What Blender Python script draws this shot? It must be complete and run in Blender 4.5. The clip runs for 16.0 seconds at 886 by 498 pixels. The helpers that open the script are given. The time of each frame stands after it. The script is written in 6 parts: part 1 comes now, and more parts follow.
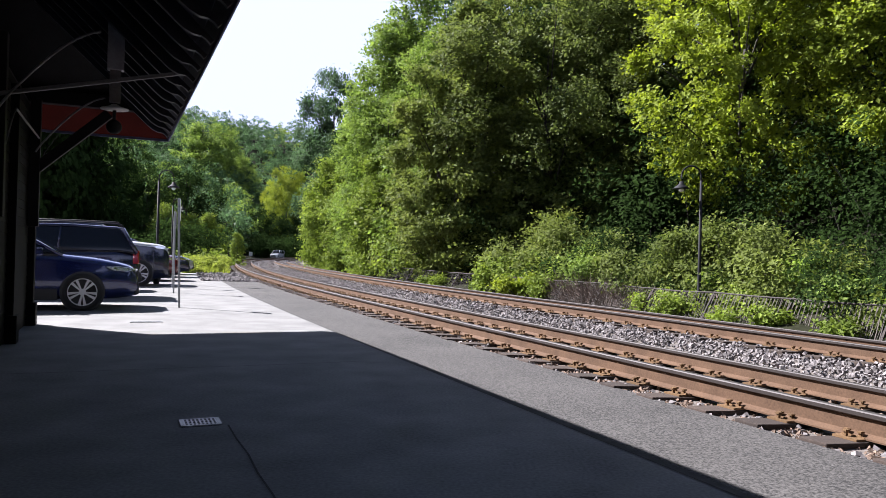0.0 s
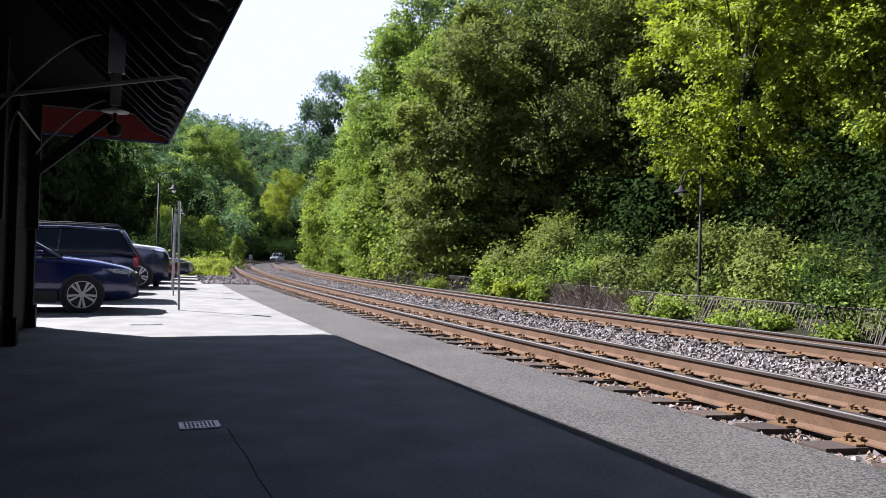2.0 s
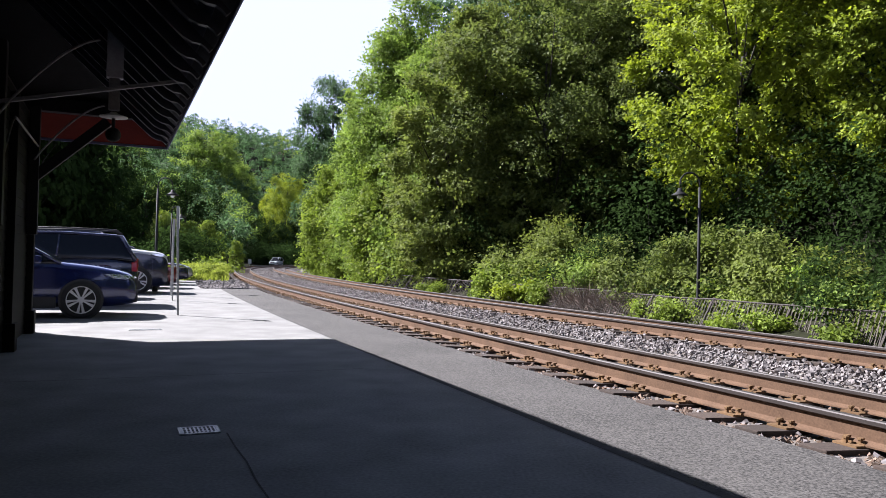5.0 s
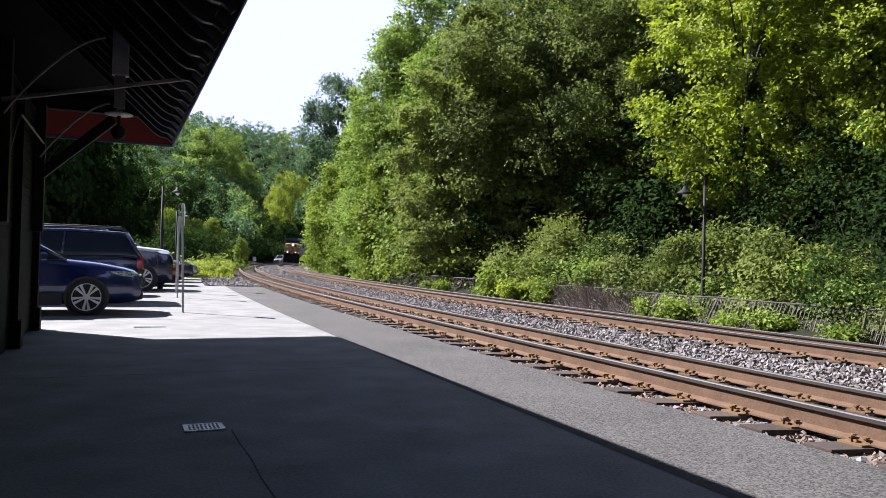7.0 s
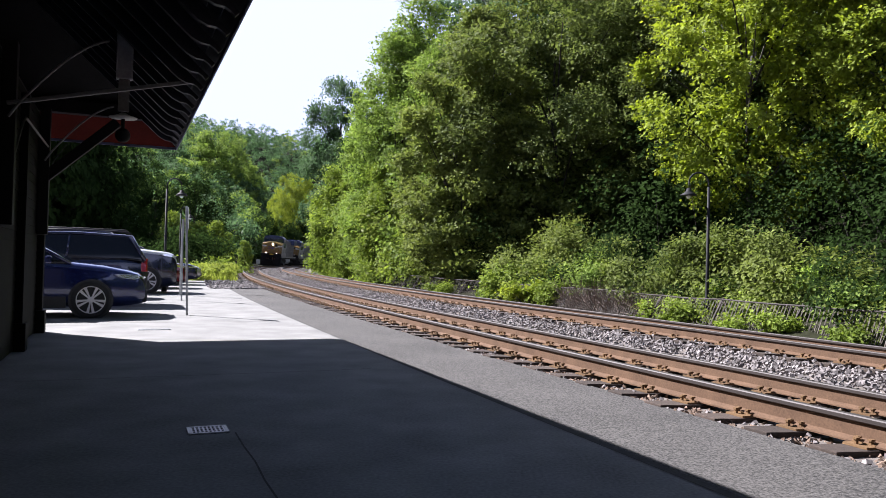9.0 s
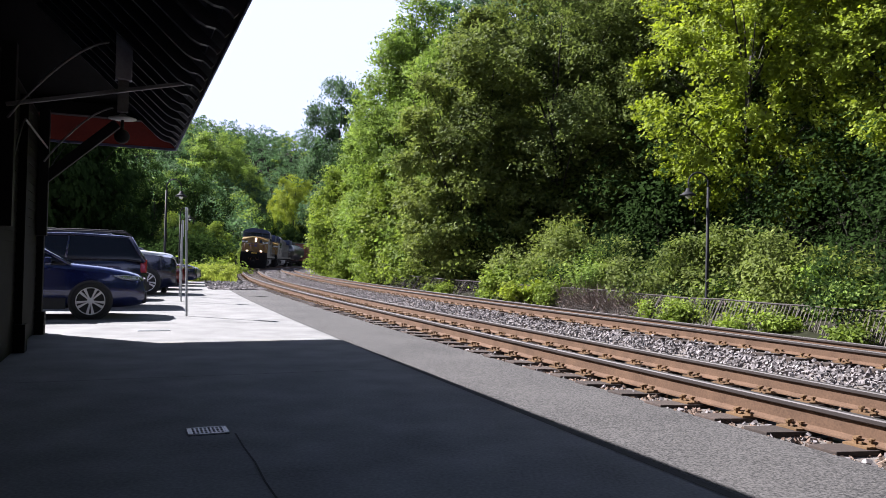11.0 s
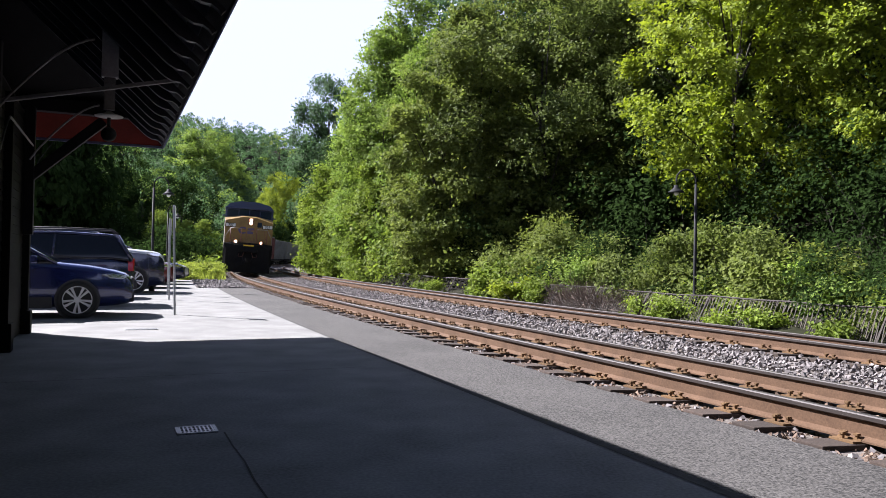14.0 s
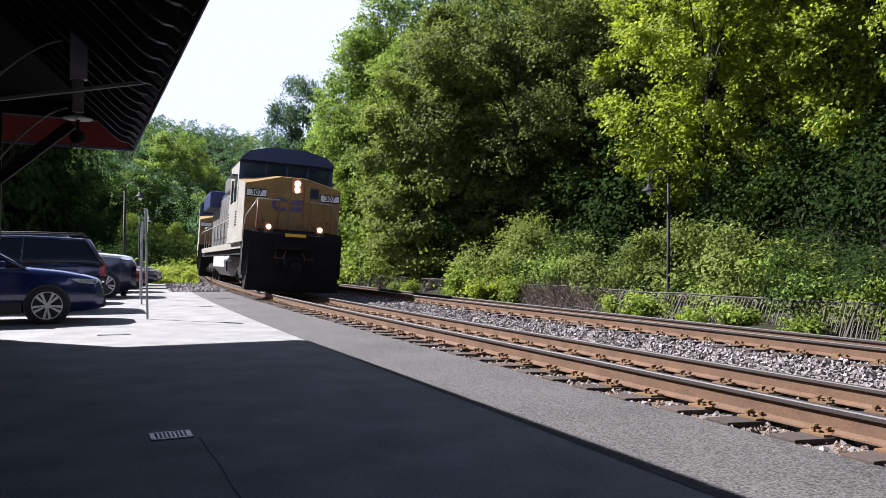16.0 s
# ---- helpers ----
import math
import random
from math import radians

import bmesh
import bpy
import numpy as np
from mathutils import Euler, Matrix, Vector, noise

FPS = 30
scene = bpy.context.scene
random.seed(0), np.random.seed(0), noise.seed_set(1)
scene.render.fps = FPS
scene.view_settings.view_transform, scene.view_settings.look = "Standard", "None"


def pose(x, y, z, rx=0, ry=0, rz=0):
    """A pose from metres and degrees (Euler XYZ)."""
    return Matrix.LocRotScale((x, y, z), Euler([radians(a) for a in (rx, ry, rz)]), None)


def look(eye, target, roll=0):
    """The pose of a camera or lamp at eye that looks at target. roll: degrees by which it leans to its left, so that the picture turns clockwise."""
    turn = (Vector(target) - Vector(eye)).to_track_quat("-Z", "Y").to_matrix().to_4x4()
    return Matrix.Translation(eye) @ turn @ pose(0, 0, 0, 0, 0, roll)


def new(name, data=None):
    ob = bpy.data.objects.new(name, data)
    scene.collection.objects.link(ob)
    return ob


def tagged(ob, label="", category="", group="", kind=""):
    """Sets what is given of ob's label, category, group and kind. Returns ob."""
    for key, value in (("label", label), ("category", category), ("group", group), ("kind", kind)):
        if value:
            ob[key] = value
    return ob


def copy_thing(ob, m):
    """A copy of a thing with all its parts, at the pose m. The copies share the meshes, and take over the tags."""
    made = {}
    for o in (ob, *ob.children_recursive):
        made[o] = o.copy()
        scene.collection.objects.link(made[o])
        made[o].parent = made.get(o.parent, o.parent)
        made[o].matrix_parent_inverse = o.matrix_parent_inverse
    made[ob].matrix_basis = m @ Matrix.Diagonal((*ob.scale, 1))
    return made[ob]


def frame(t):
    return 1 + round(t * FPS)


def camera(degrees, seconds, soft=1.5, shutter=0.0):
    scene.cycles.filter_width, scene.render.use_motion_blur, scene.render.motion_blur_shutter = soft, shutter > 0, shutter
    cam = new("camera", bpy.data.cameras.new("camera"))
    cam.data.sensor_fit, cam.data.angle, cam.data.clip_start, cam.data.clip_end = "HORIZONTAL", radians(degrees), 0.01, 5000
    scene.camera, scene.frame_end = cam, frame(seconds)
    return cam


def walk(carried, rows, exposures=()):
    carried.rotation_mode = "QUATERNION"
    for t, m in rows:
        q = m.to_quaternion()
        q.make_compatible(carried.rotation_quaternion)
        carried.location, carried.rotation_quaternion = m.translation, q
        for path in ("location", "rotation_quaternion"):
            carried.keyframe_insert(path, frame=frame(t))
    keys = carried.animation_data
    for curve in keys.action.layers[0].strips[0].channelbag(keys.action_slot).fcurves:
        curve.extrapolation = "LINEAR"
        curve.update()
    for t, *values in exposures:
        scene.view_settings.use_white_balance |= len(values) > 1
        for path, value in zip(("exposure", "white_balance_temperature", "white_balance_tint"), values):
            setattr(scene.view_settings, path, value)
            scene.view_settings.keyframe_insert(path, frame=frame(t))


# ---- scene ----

# ---------------------------------------------------------------- camera
cam = camera(61.64, 16.0, soft=0.45)
EYE = (0.0, 0.0, 1.2055)
# seconds, turn about x, y, z in degrees: a seated hold that drifts and pans a little to the right at the end
TURNS = [
    (0.0, 90.560, -1.408, -0.123),
    (0.5, 90.608, -1.621, 0.031),
    (1.0, 90.689, -1.574, -0.144),
    (1.5, 90.768, -1.538, -0.233),
    (2.0, 90.824, -1.576, -0.129),
    (2.5, 90.782, -1.498, -0.105),
    (3.0, 90.914, -1.488, -0.297),
    (3.5, 90.977, -1.312, -0.022),
    (4.0, 91.116, -1.277, -0.189),
    (6.5, 91.014, -1.420, -0.097),
    (7.0, 90.937, -1.406, 0.142),
    (7.5, 90.976, -1.328, 0.036),
    (8.0, 91.069, -1.392, -0.051),
    (8.5, 91.113, -1.299, 0.097),
    (9.0, 91.110, -1.318, 0.416),
    (11.5, 91.178, -1.151, 0.336),
    (12.0, 91.330, -1.226, 0.167),
    (12.5, 91.062, -1.246, 0.232),
    (13.0, 91.002, -1.185, 0.368),
    (13.5, 90.941, -1.072, 0.103),
    (14.0, 90.967, -1.019, -0.442),
    (14.5, 91.216, -0.948, -0.706),
    (15.0, 91.089, -0.754, -0.975),
    (15.5, 90.913, -0.684, -1.992),
    (16.0, 91.043, -0.372, -2.309),
]
walk(cam, [(t, pose(*EYE, a, b, c)) for t, a, b, c in TURNS], exposures=[(0.0, 1.85, 6080, 17), (16.0, 1.85, 6080, 17)])

# ---------------------------------------------------------------- sky and sun
SUN_TO = Vector((-3.0, 1.3, 3.1)).normalized()
world = bpy.data.worlds.new("sky")
scene.world = world
world.use_nodes = True
wn = world.node_tree
sky = wn.nodes.new("ShaderNodeTexSky")
sky.sky_type = "NISHITA"
sky.sun_disc = False
sky.sun_elevation = math.asin(SUN_TO.z)
sky.sun_rotation = math.atan2(SUN_TO.x, SUN_TO.y)
sky.dust_density = 1.2
sky.air_density = 1.0
# summer haze whitens the sky towards the horizon, all the way round
tcw = wn.nodes.new("ShaderNodeTexCoord")
sep = wn.nodes.new("ShaderNodeSeparateXYZ")
wn.links.new(tcw.outputs["Generated"], sep.inputs[0])
hz = wn.nodes.new("ShaderNodeMapRange")
hz.inputs[1].default_value, hz.inputs[2].default_value, hz.inputs[3].default_value, hz.inputs[4].default_value = 0.34, 0.60, 1.0, 0.0
hz.interpolation_type = "SMOOTHSTEP"
wn.links.new(sep.outputs[2], hz.inputs[0])
mixw = wn.nodes.new("ShaderNodeMix")
mixw.data_type = "RGBA"
mixw.inputs[7].default_value = (12.3, 13.6, 18.3, 1)
wn.links.new(hz.outputs[0], mixw.inputs[0])
wn.links.new(sky.outputs[0], mixw.inputs[6])
wn.links.new(mixw.outputs[2], wn.nodes["Background"].inputs[0])
wn.nodes["Background"].inputs[1].default_value = 0.0218
sun = new("sun", bpy.data.lights.new("sun", "SUN"))
sun.data.energy, sun.data.angle, sun.data.color = 5.0, radians(0.53), (1.0, 0.97, 0.92)
sun.matrix_world = look(SUN_TO * 100, (0, 0, 0))

# ---------------------------------------------------------------- materials


def mat(name, base, rough=0.8, metal=0.0, var=0.25, scale=3.0, fine=60.0, bump=0.15, island=0.0, tint=None, rand=0.0, spec=0.5, stretch=(1, 1, 1), bdist=0.01, blend=0.5, ramp=(0.32, 0.68)):
    """A surface with two scales of variation, fine relief, and a chance difference from piece to piece."""
    m = bpy.data.materials.new(name)
    m.use_nodes = True
    nt = m.node_tree
    N, L = nt.nodes, nt.links
    b = N["Principled BSDF"]
    b.inputs["Roughness"].default_value, b.inputs["Metallic"].default_value = rough, metal
    b.inputs["Specular IOR Level"].default_value = spec
    tc = N.new("ShaderNodeTexCoord")
    mp = N.new("ShaderNodeMapping")
    mp.inputs["Scale"].default_value = stretch
    L.new(tc.outputs["Object"], mp.inputs[0])
    n1, n2 = N.new("ShaderNodeTexNoise"), N.new("ShaderNodeTexNoise")
    n1.inputs["Scale"].default_value, n1.inputs["Detail"].default_value = scale, 6
    n2.inputs["Scale"].default_value, n2.inputs["Detail"].default_value = fine, 4
    L.new(mp.outputs[0], n1.inputs[0])
    L.new(mp.outputs[0], n2.inputs[0])
    mx = N.new("ShaderNodeMix")
    mx.data_type = "FLOAT"
    mx.inputs[0].default_value = blend
    L.new(n1.outputs[0], mx.inputs[2])
    L.new(n2.outputs[0], mx.inputs[3])
    rp = N.new("ShaderNodeValToRGB")
    dark = [c * (1 - var) for c in base]
    lite = [min(1, c * (1 + var)) for c in (tint or base)]
    rp.color_ramp.elements[0].position, rp.color_ramp.elements[0].color = ramp[0], (*dark, 1)
    rp.color_ramp.elements[1].position, rp.color_ramp.elements[1].color = ramp[1], (*lite, 1)
    L.new(mx.outputs[0], rp.inputs[0])
    out = rp.outputs[0]
    if island or rand:
        hs = N.new("ShaderNodeHueSaturation")
        mr = N.new("ShaderNodeMapRange")
        amt = island or rand
        mr.inputs[3].default_value, mr.inputs[4].default_value = 1 - amt, 1 + amt
        src = N.new("ShaderNodeNewGeometry").outputs["Random Per Island"] if island else N.new("ShaderNodeObjectInfo").outputs["Random"]
        L.new(src, mr.inputs[0])
        L.new(mr.outputs[0], hs.inputs["Value"])
        L.new(out, hs.inputs["Color"])
        out = hs.outputs[0]
    L.new(out, b.inputs["Base Color"])
    if bump:
        bp = N.new("ShaderNodeBump")
        bp.inputs["Strength"].default_value, bp.inputs["Distance"].default_value = bump, bdist
        L.new(mx.outputs[0], bp.inputs["Height"])
        L.new(bp.outputs[0], b.inputs["Normal"])
    return m


def leaf_mat(name, base, tint, amount=0.24, gloss=0.06):
    """Leaves: light passes through; colour changes from leaf to leaf and from bough to bough."""
    m = mat(name, base, rough=0.55, var=0.42, scale=0.4, fine=2.2, bump=0, island=amount, tint=tint, spec=gloss)
    nt = m.node_tree
    N, L = nt.nodes, nt.links
    b = N["Principled BSDF"]
    tr = N.new("ShaderNodeBsdfTranslucent")
    hs = N.new("ShaderNodeHueSaturation")
    hs.inputs["Value"].default_value, hs.inputs["Saturation"].default_value = 2.0, 1.1
    L.new(b.inputs["Base Color"].links[0].from_socket, hs.inputs["Color"])
    L.new(hs.outputs[0], tr.inputs[0])
    ms = N.new("ShaderNodeMixShader")
    ms.inputs[0].default_value = 0.30
    L.new(b.outputs[0], ms.inputs[1])
    L.new(tr.outputs[0], ms.inputs[2])
    L.new(ms.outputs[0], N["Material Output"].inputs[0])
    return m


def glow_mat(name, colour, strength):
    m = bpy.data.materials.new(name)
    m.use_nodes = True
    b = m.node_tree.nodes["Principled BSDF"]
    b.inputs["Base Color"].default_value = (*colour, 1)
    b.inputs["Emission Color"].default_value = (*colour, 1)
    b.inputs["Emission Strength"].default_value = strength
    return m


def coat_mat(name, base, rough=0.25, metal=0.0, coat=0.6, var=0.08):
    m = mat(name, base, rough=rough, metal=metal, var=var, scale=1.5, fine=25, bump=0.02)
    b = m.node_tree.nodes["Principled BSDF"]
    b.inputs["Coat Weight"].default_value, b.inputs["Coat Roughness"].default_value = coat, 0.05
    return m


M_CONCRETE = mat("concrete_slab", (0.1595, 0.158, 0.1536), 0.9, var=0.42, scale=1.7, fine=45, bump=0.2)
M_ASPHALT = mat("asphalt", (0.050, 0.0465, 0.044), 0.92, var=0.8, scale=0.8, fine=60, bump=1.0, blend=0.82, ramp=(0.38, 0.63))
M_FOREST = mat("forest_floor", (0.02, 0.021, 0.012), 0.95, spec=0.05, var=0.5, scale=0.3, fine=6, bump=0.4)
M_BALLAST = mat("ballast_bed", (0.1309, 0.1116, 0.09856), 0.95, var=0.4, scale=6, fine=40, bump=0.8, bdist=0.03)
M_STONE = mat("ballast_stone", (0.1689, 0.1518, 0.1505), 0.9, var=0.25, scale=8, fine=50, bump=0.3, island=0.45)
M_STONE_B = mat("brown_stone", (0.144, 0.09856, 0.07161), 0.9, var=0.25, scale=8, fine=50, bump=0.3, island=0.45)
M_RUST = mat("rusty_steel", (0.085, 0.048, 0.028), 0.8, metal=0.0, spec=0.25, var=0.24, scale=4, fine=60, bump=0.15, tint=(0.106, 0.062, 0.037))
# dark head sides and undersides, with the head's shadow band put into the colour
M_RAILSIDE = mat("shadow_dark_rail_head", (0.0231, 0.01617, 0.01386), 0.6, var=0.2, scale=4, fine=60, bump=0.1)
M_TWIG = mat("dry_twigs", (0.1309, 0.09625, 0.077), 0.9, var=0.3, scale=5, fine=40, bump=0.1, island=0.4)
M_PLATE = mat("rusty_plate", (0.125, 0.074, 0.036), 0.85, spec=0.25, var=0.3, scale=8, fine=70, bump=0.2, rand=0.2)
M_RAILTOP = mat("worn_rail_head", (0.1002, 0.09072, 0.08834), 0.5, metal=0.7, var=0.12, scale=3, fine=90, bump=0.05)
M_TIE = mat("creosoted_timber", (0.04189, 0.0288, 0.02225), 0.9, var=0.45, scale=5, fine=30, bump=0.5, rand=0.3, stretch=(1, 6, 6))
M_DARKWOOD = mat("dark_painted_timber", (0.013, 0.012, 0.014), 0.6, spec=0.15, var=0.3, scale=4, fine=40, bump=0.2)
M_GREYWOOD = mat("grey_painted_timber", (0.16, 0.155, 0.165), 0.6, var=0.25, scale=4, fine=40, bump=0.2)
M_LAMPGREY = mat("pale_grey_lamp_paint", (0.34, 0.34, 0.37), 0.5, var=0.2, scale=4, fine=40, bump=0.1)
M_REDWOOD = mat("red_painted_boards", (0.062, 0.006, 0.004), 0.7, spec=0.08, var=0.25, scale=3, fine=40, bump=0.2)
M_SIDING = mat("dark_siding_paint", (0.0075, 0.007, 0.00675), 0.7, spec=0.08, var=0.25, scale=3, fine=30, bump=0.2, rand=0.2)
M_SOFFIT = mat("dark_soffit_planks", (0.026, 0.029, 0.06), 0.65, var=0.3, scale=3, fine=30, bump=0.2, rand=0.35)
M_RAFTER = mat("rafter_paint", (0.026, 0.026, 0.036), 0.5, var=0.25, scale=4, fine=40, bump=0.1, rand=0.2)
M_FASCIA = mat("fascia_paint", (0.07, 0.075, 0.14), 0.6, spec=0.2, var=0.2, scale=3, fine=30, bump=0.1)
M_JOINT = mat("dark_joint", (0.045, 0.043, 0.04), 0.95, var=0.4, scale=8, fine=60, bump=0.3)
M_FENCE = mat("weathered_fence", (0.04774, 0.0385, 0.03311), 0.85, var=0.35, scale=5, fine=40, bump=0.2, island=0.4)
M_BLOCK = mat("weathered_concrete", (0.154, 0.154, 0.1463), 0.9, var=0.3, scale=2, fine=30, bump=0.3)
M_GALV = mat("galvanised_steel", (0.3234, 0.3311, 0.3388), 0.45, metal=0.6, var=0.15, scale=6, fine=60, bump=0.05)
M_BLACK = mat("black_paint", (0.015, 0.015, 0.017), 0.7, spec=0.2, var=0.2, scale=5, fine=60, bump=0.05)
M_BARK = mat("bark", (0.028, 0.023, 0.019), 0.95, var=0.4, scale=3, fine=20, bump=0.6, stretch=(3, 3, 0.6))
M_LEAF = leaf_mat("maple_leaves", (0.078, 0.11, 0.032), (0.13, 0.156, 0.038))
# M_LEAF darkened: the shade on the big maples is put into the colour
M_LEAF_M = leaf_mat("shade_toned_maple_leaves", (0.06, 0.088, 0.028), (0.104, 0.127, 0.034))
M_LEAF_Y = leaf_mat("yellow_green_leaves", (0.112, 0.158, 0.024), (0.192, 0.230, 0.032))
M_LEAF_P = leaf_mat("pale_green_leaves", (0.102, 0.162, 0.038), (0.152, 0.208, 0.046))
# leaves darkened so that deep shade is held in their colour
M_LEAF_D = leaf_mat("shade_dark_leaves", (0.014, 0.026, 0.009), (0.025, 0.043, 0.013), gloss=0.0)
M_LEAF_B = leaf_mat("blue_green_leaves", (0.042, 0.078, 0.038), (0.064, 0.105, 0.046), gloss=0.05)
M_HILL = leaf_mat("hillside_leaves", (0.05, 0.096, 0.046), (0.078, 0.13, 0.054), gloss=0.05)
M_LEAF_V = leaf_mat("bright_vine_leaves", (0.102, 0.152, 0.03), (0.15, 0.195, 0.036))
M_GRASS = leaf_mat("weeds", (0.15, 0.205, 0.036), (0.22, 0.25, 0.055))
M_RUBBER = mat("tyre_rubber", (0.02, 0.02, 0.02), 0.85, var=0.2, scale=10, fine=80, bump=0.1)
M_ALLOY = mat("alloy", (0.60, 0.60, 0.62), 0.35, metal=0.3, var=0.05, scale=5, fine=50, bump=0.0)
M_CHROME = mat("chrome", (0.7, 0.7, 0.72), 0.12, metal=1.0, var=0.04, scale=5, fine=50, bump=0.0)
M_TRIM = mat("black_trim", (0.025, 0.025, 0.027), 0.6, var=0.15, scale=8, fine=80, bump=0.05)
M_GLASS = coat_mat("dark_car_glass", (0.008, 0.009, 0.012), rough=0.04, coat=0.0)
M_LENS = coat_mat("clear_lamp_glass", (0.62, 0.64, 0.66), rough=0.12, metal=0.2, coat=1.0)
M_REDLENS = coat_mat("red_lamp_glass", (0.35, 0.015, 0.01), rough=0.15)
M_BLUE = coat_mat("blue_car_paint", (0.007, 0.014, 0.085), rough=0.25, metal=0.3, coat=1.0)
M_NAVY = coat_mat("navy_car_paint", (0.008, 0.012, 0.045), rough=0.25, metal=0.2, coat=1.0)
M_RED = coat_mat("red_car_paint", (0.11, 0.006, 0.01), rough=0.25, metal=0.2, coat=1.0)
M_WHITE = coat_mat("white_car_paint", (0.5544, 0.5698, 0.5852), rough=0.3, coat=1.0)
M_SILVER = coat_mat("silver_car_paint", (0.45, 0.46, 0.48), rough=0.3, metal=0.6, coat=1.0)
M_YELLOW = mat("loco_yellow_paint", (0.19, 0.112, 0.022), 0.5, var=0.3, scale=2.2, fine=14, bump=0.05)
M_LOCOBLUE = mat("loco_navy_paint", (0.010, 0.022, 0.075), 0.4, var=0.2, scale=1.6, fine=18, bump=0.05)
M_LOCOGREY = mat("loco_grey_paint", (0.075, 0.073, 0.068), 0.5, var=0.2, scale=1.6, fine=18, bump=0.05)
M_LOCOCREAM = mat("loco_pale_yellow_paint", (0.2233, 0.2118, 0.1809), 0.5, var=0.38, scale=2.0, fine=12, bump=0.05)
M_LOCOSILL = mat("loco_pale_stripe", (0.2125, 0.1987, 0.1663), 0.5, var=0.2, scale=2.5, fine=20, bump=0.05)
M_LOCOGREYL = mat("pale_tank_paint", (0.3234, 0.3234, 0.3157), 0.5, var=0.2, scale=1.6, fine=18, bump=0.05)
M_LOCORUST = mat("loco_brown_panel", (0.16, 0.06, 0.03), 0.6, var=0.25, scale=5, fine=30, bump=0.05)
M_LOCOMARK = mat("faded_navy_mark", (0.07, 0.05, 0.12), 0.6, var=0.25, scale=4, fine=30, bump=0.02)
M_SAFETY = mat("safety_yellow", (0.65, 0.38, 0.02), 0.5, var=0.15, scale=4, fine=30, bump=0.02)
M_TANK = coat_mat("black_tank_paint", (0.02, 0.022, 0.025), rough=0.3, coat=0.8)
M_LOCODARK = mat("loco_underframe_grime", (0.011, 0.0105, 0.011), 0.9, spec=0.12, var=0.35, scale=3, fine=30, bump=0.2)
M_BOXCAR = mat("oxide_red_wagon", (0.1309, 0.0385, 0.02695), 0.7, var=0.25, scale=1.2, fine=14, bump=0.1)
M_HOPPER = mat("grey_green_wagon", (0.1309, 0.1309, 0.1078), 0.7, var=0.25, scale=1.2, fine=14, bump=0.1)
M_PAINTW = mat("white_paint", (0.5775, 0.5775, 0.5621), 0.6, var=0.1, scale=4, fine=40, bump=0.05)
M_INK = mat("black_lettering", (0.015, 0.015, 0.017), 0.6, var=0.1, bump=0)
M_HEAD = glow_mat("lit_headlight", (1.0, 0.86, 0.62), 12.0)
M_DITCH = glow_mat("lit_ditch_light", (1.0, 0.82, 0.55), 14.0)
M_CABGLASS = coat_mat("cab_window_glass", (0.02, 0.03, 0.05), rough=0.05, coat=1.0)

# ---------------------------------------------------------------- mesh helpers


def part(name, bm, material, parent=None, label="", smooth=False):
    me = bpy.data.meshes.new(name)
    bm.to_mesh(me)
    bm.free()
    for m in (material if isinstance(material, (list, tuple)) else [material]):
        me.materials.append(m)
    if smooth:
        for p in me.polygons:
            p.use_smooth = True
    ob = new(name, me)
    ob.parent = parent
    return tagged(ob, label)


def share(name, me, parent, m):
    ob = new(name, me)
    ob.parent = parent
    ob.matrix_basis = m
    return ob


def raw(name, verts, faces, material, parent=None, idx=None, smooth=False):
    me = bpy.data.meshes.new(name)
    verts = np.asarray(verts, dtype=float).reshape(-1, 3)
    me.from_pydata(verts.tolist(), [], faces if isinstance(faces, list) else faces.tolist())
    for m in (material if isinstance(material, (list, tuple)) else [material]):
        me.materials.append(m)
    if idx is not None:
        me.polygons.foreach_set("material_index", np.asarray(idx, dtype=np.int32))
    if smooth:
        me.polygons.foreach_set("use_smooth", np.ones(len(me.polygons), dtype=bool))
    me.update()
    ob = new(name, me)
    ob.parent = parent
    return ob


def box(bm, x0, x1, y0, y1, z0, z1, m=None, bevel=0.0, mi=0):
    co = [(x, y, z) for x in (x0, x1) for y in (y0, y1) for z in (z0, z1)]
    v = [bm.verts.new(m @ Vector(c) if m else c) for c in co]
    fs = [bm.faces.new([v[i] for i in f]) for f in ((0, 1, 3, 2), (4, 6, 7, 5), (0, 4, 5, 1), (2, 3, 7, 6), (0, 2, 6, 4), (1, 5, 7, 3))]
    for f in fs:
        f.material_index = mi
    if bevel:
        es = list({e for f in fs for e in f.edges})
        r = bmesh.ops.bevel(bm, geom=es, offset=bevel, segments=2, affect="EDGES", profile=0.6)
        for f in r["faces"]:
            f.material_index = mi
    return v


def prism(bm, outline, y0, y1, m=None, mi=0):
    """An (x, z) outline drawn out along y."""
    a = [bm.verts.new((m @ Vector((x, y0, z))) if m else (x, y0, z)) for x, z in outline]
    b = [bm.verts.new((m @ Vector((x, y1, z))) if m else (x, y1, z)) for x, z in outline]
    n = len(a)
    fs = [bm.faces.new(a), bm.faces.new(b[::-1])]
    for i in range(n):
        fs.append(bm.faces.new((a[i], b[i], b[(i + 1) % n], a[(i + 1) % n])))
    for f in fs:
        f.material_index = mi
    bmesh.ops.recalc_face_normals(bm, faces=fs)
    return fs


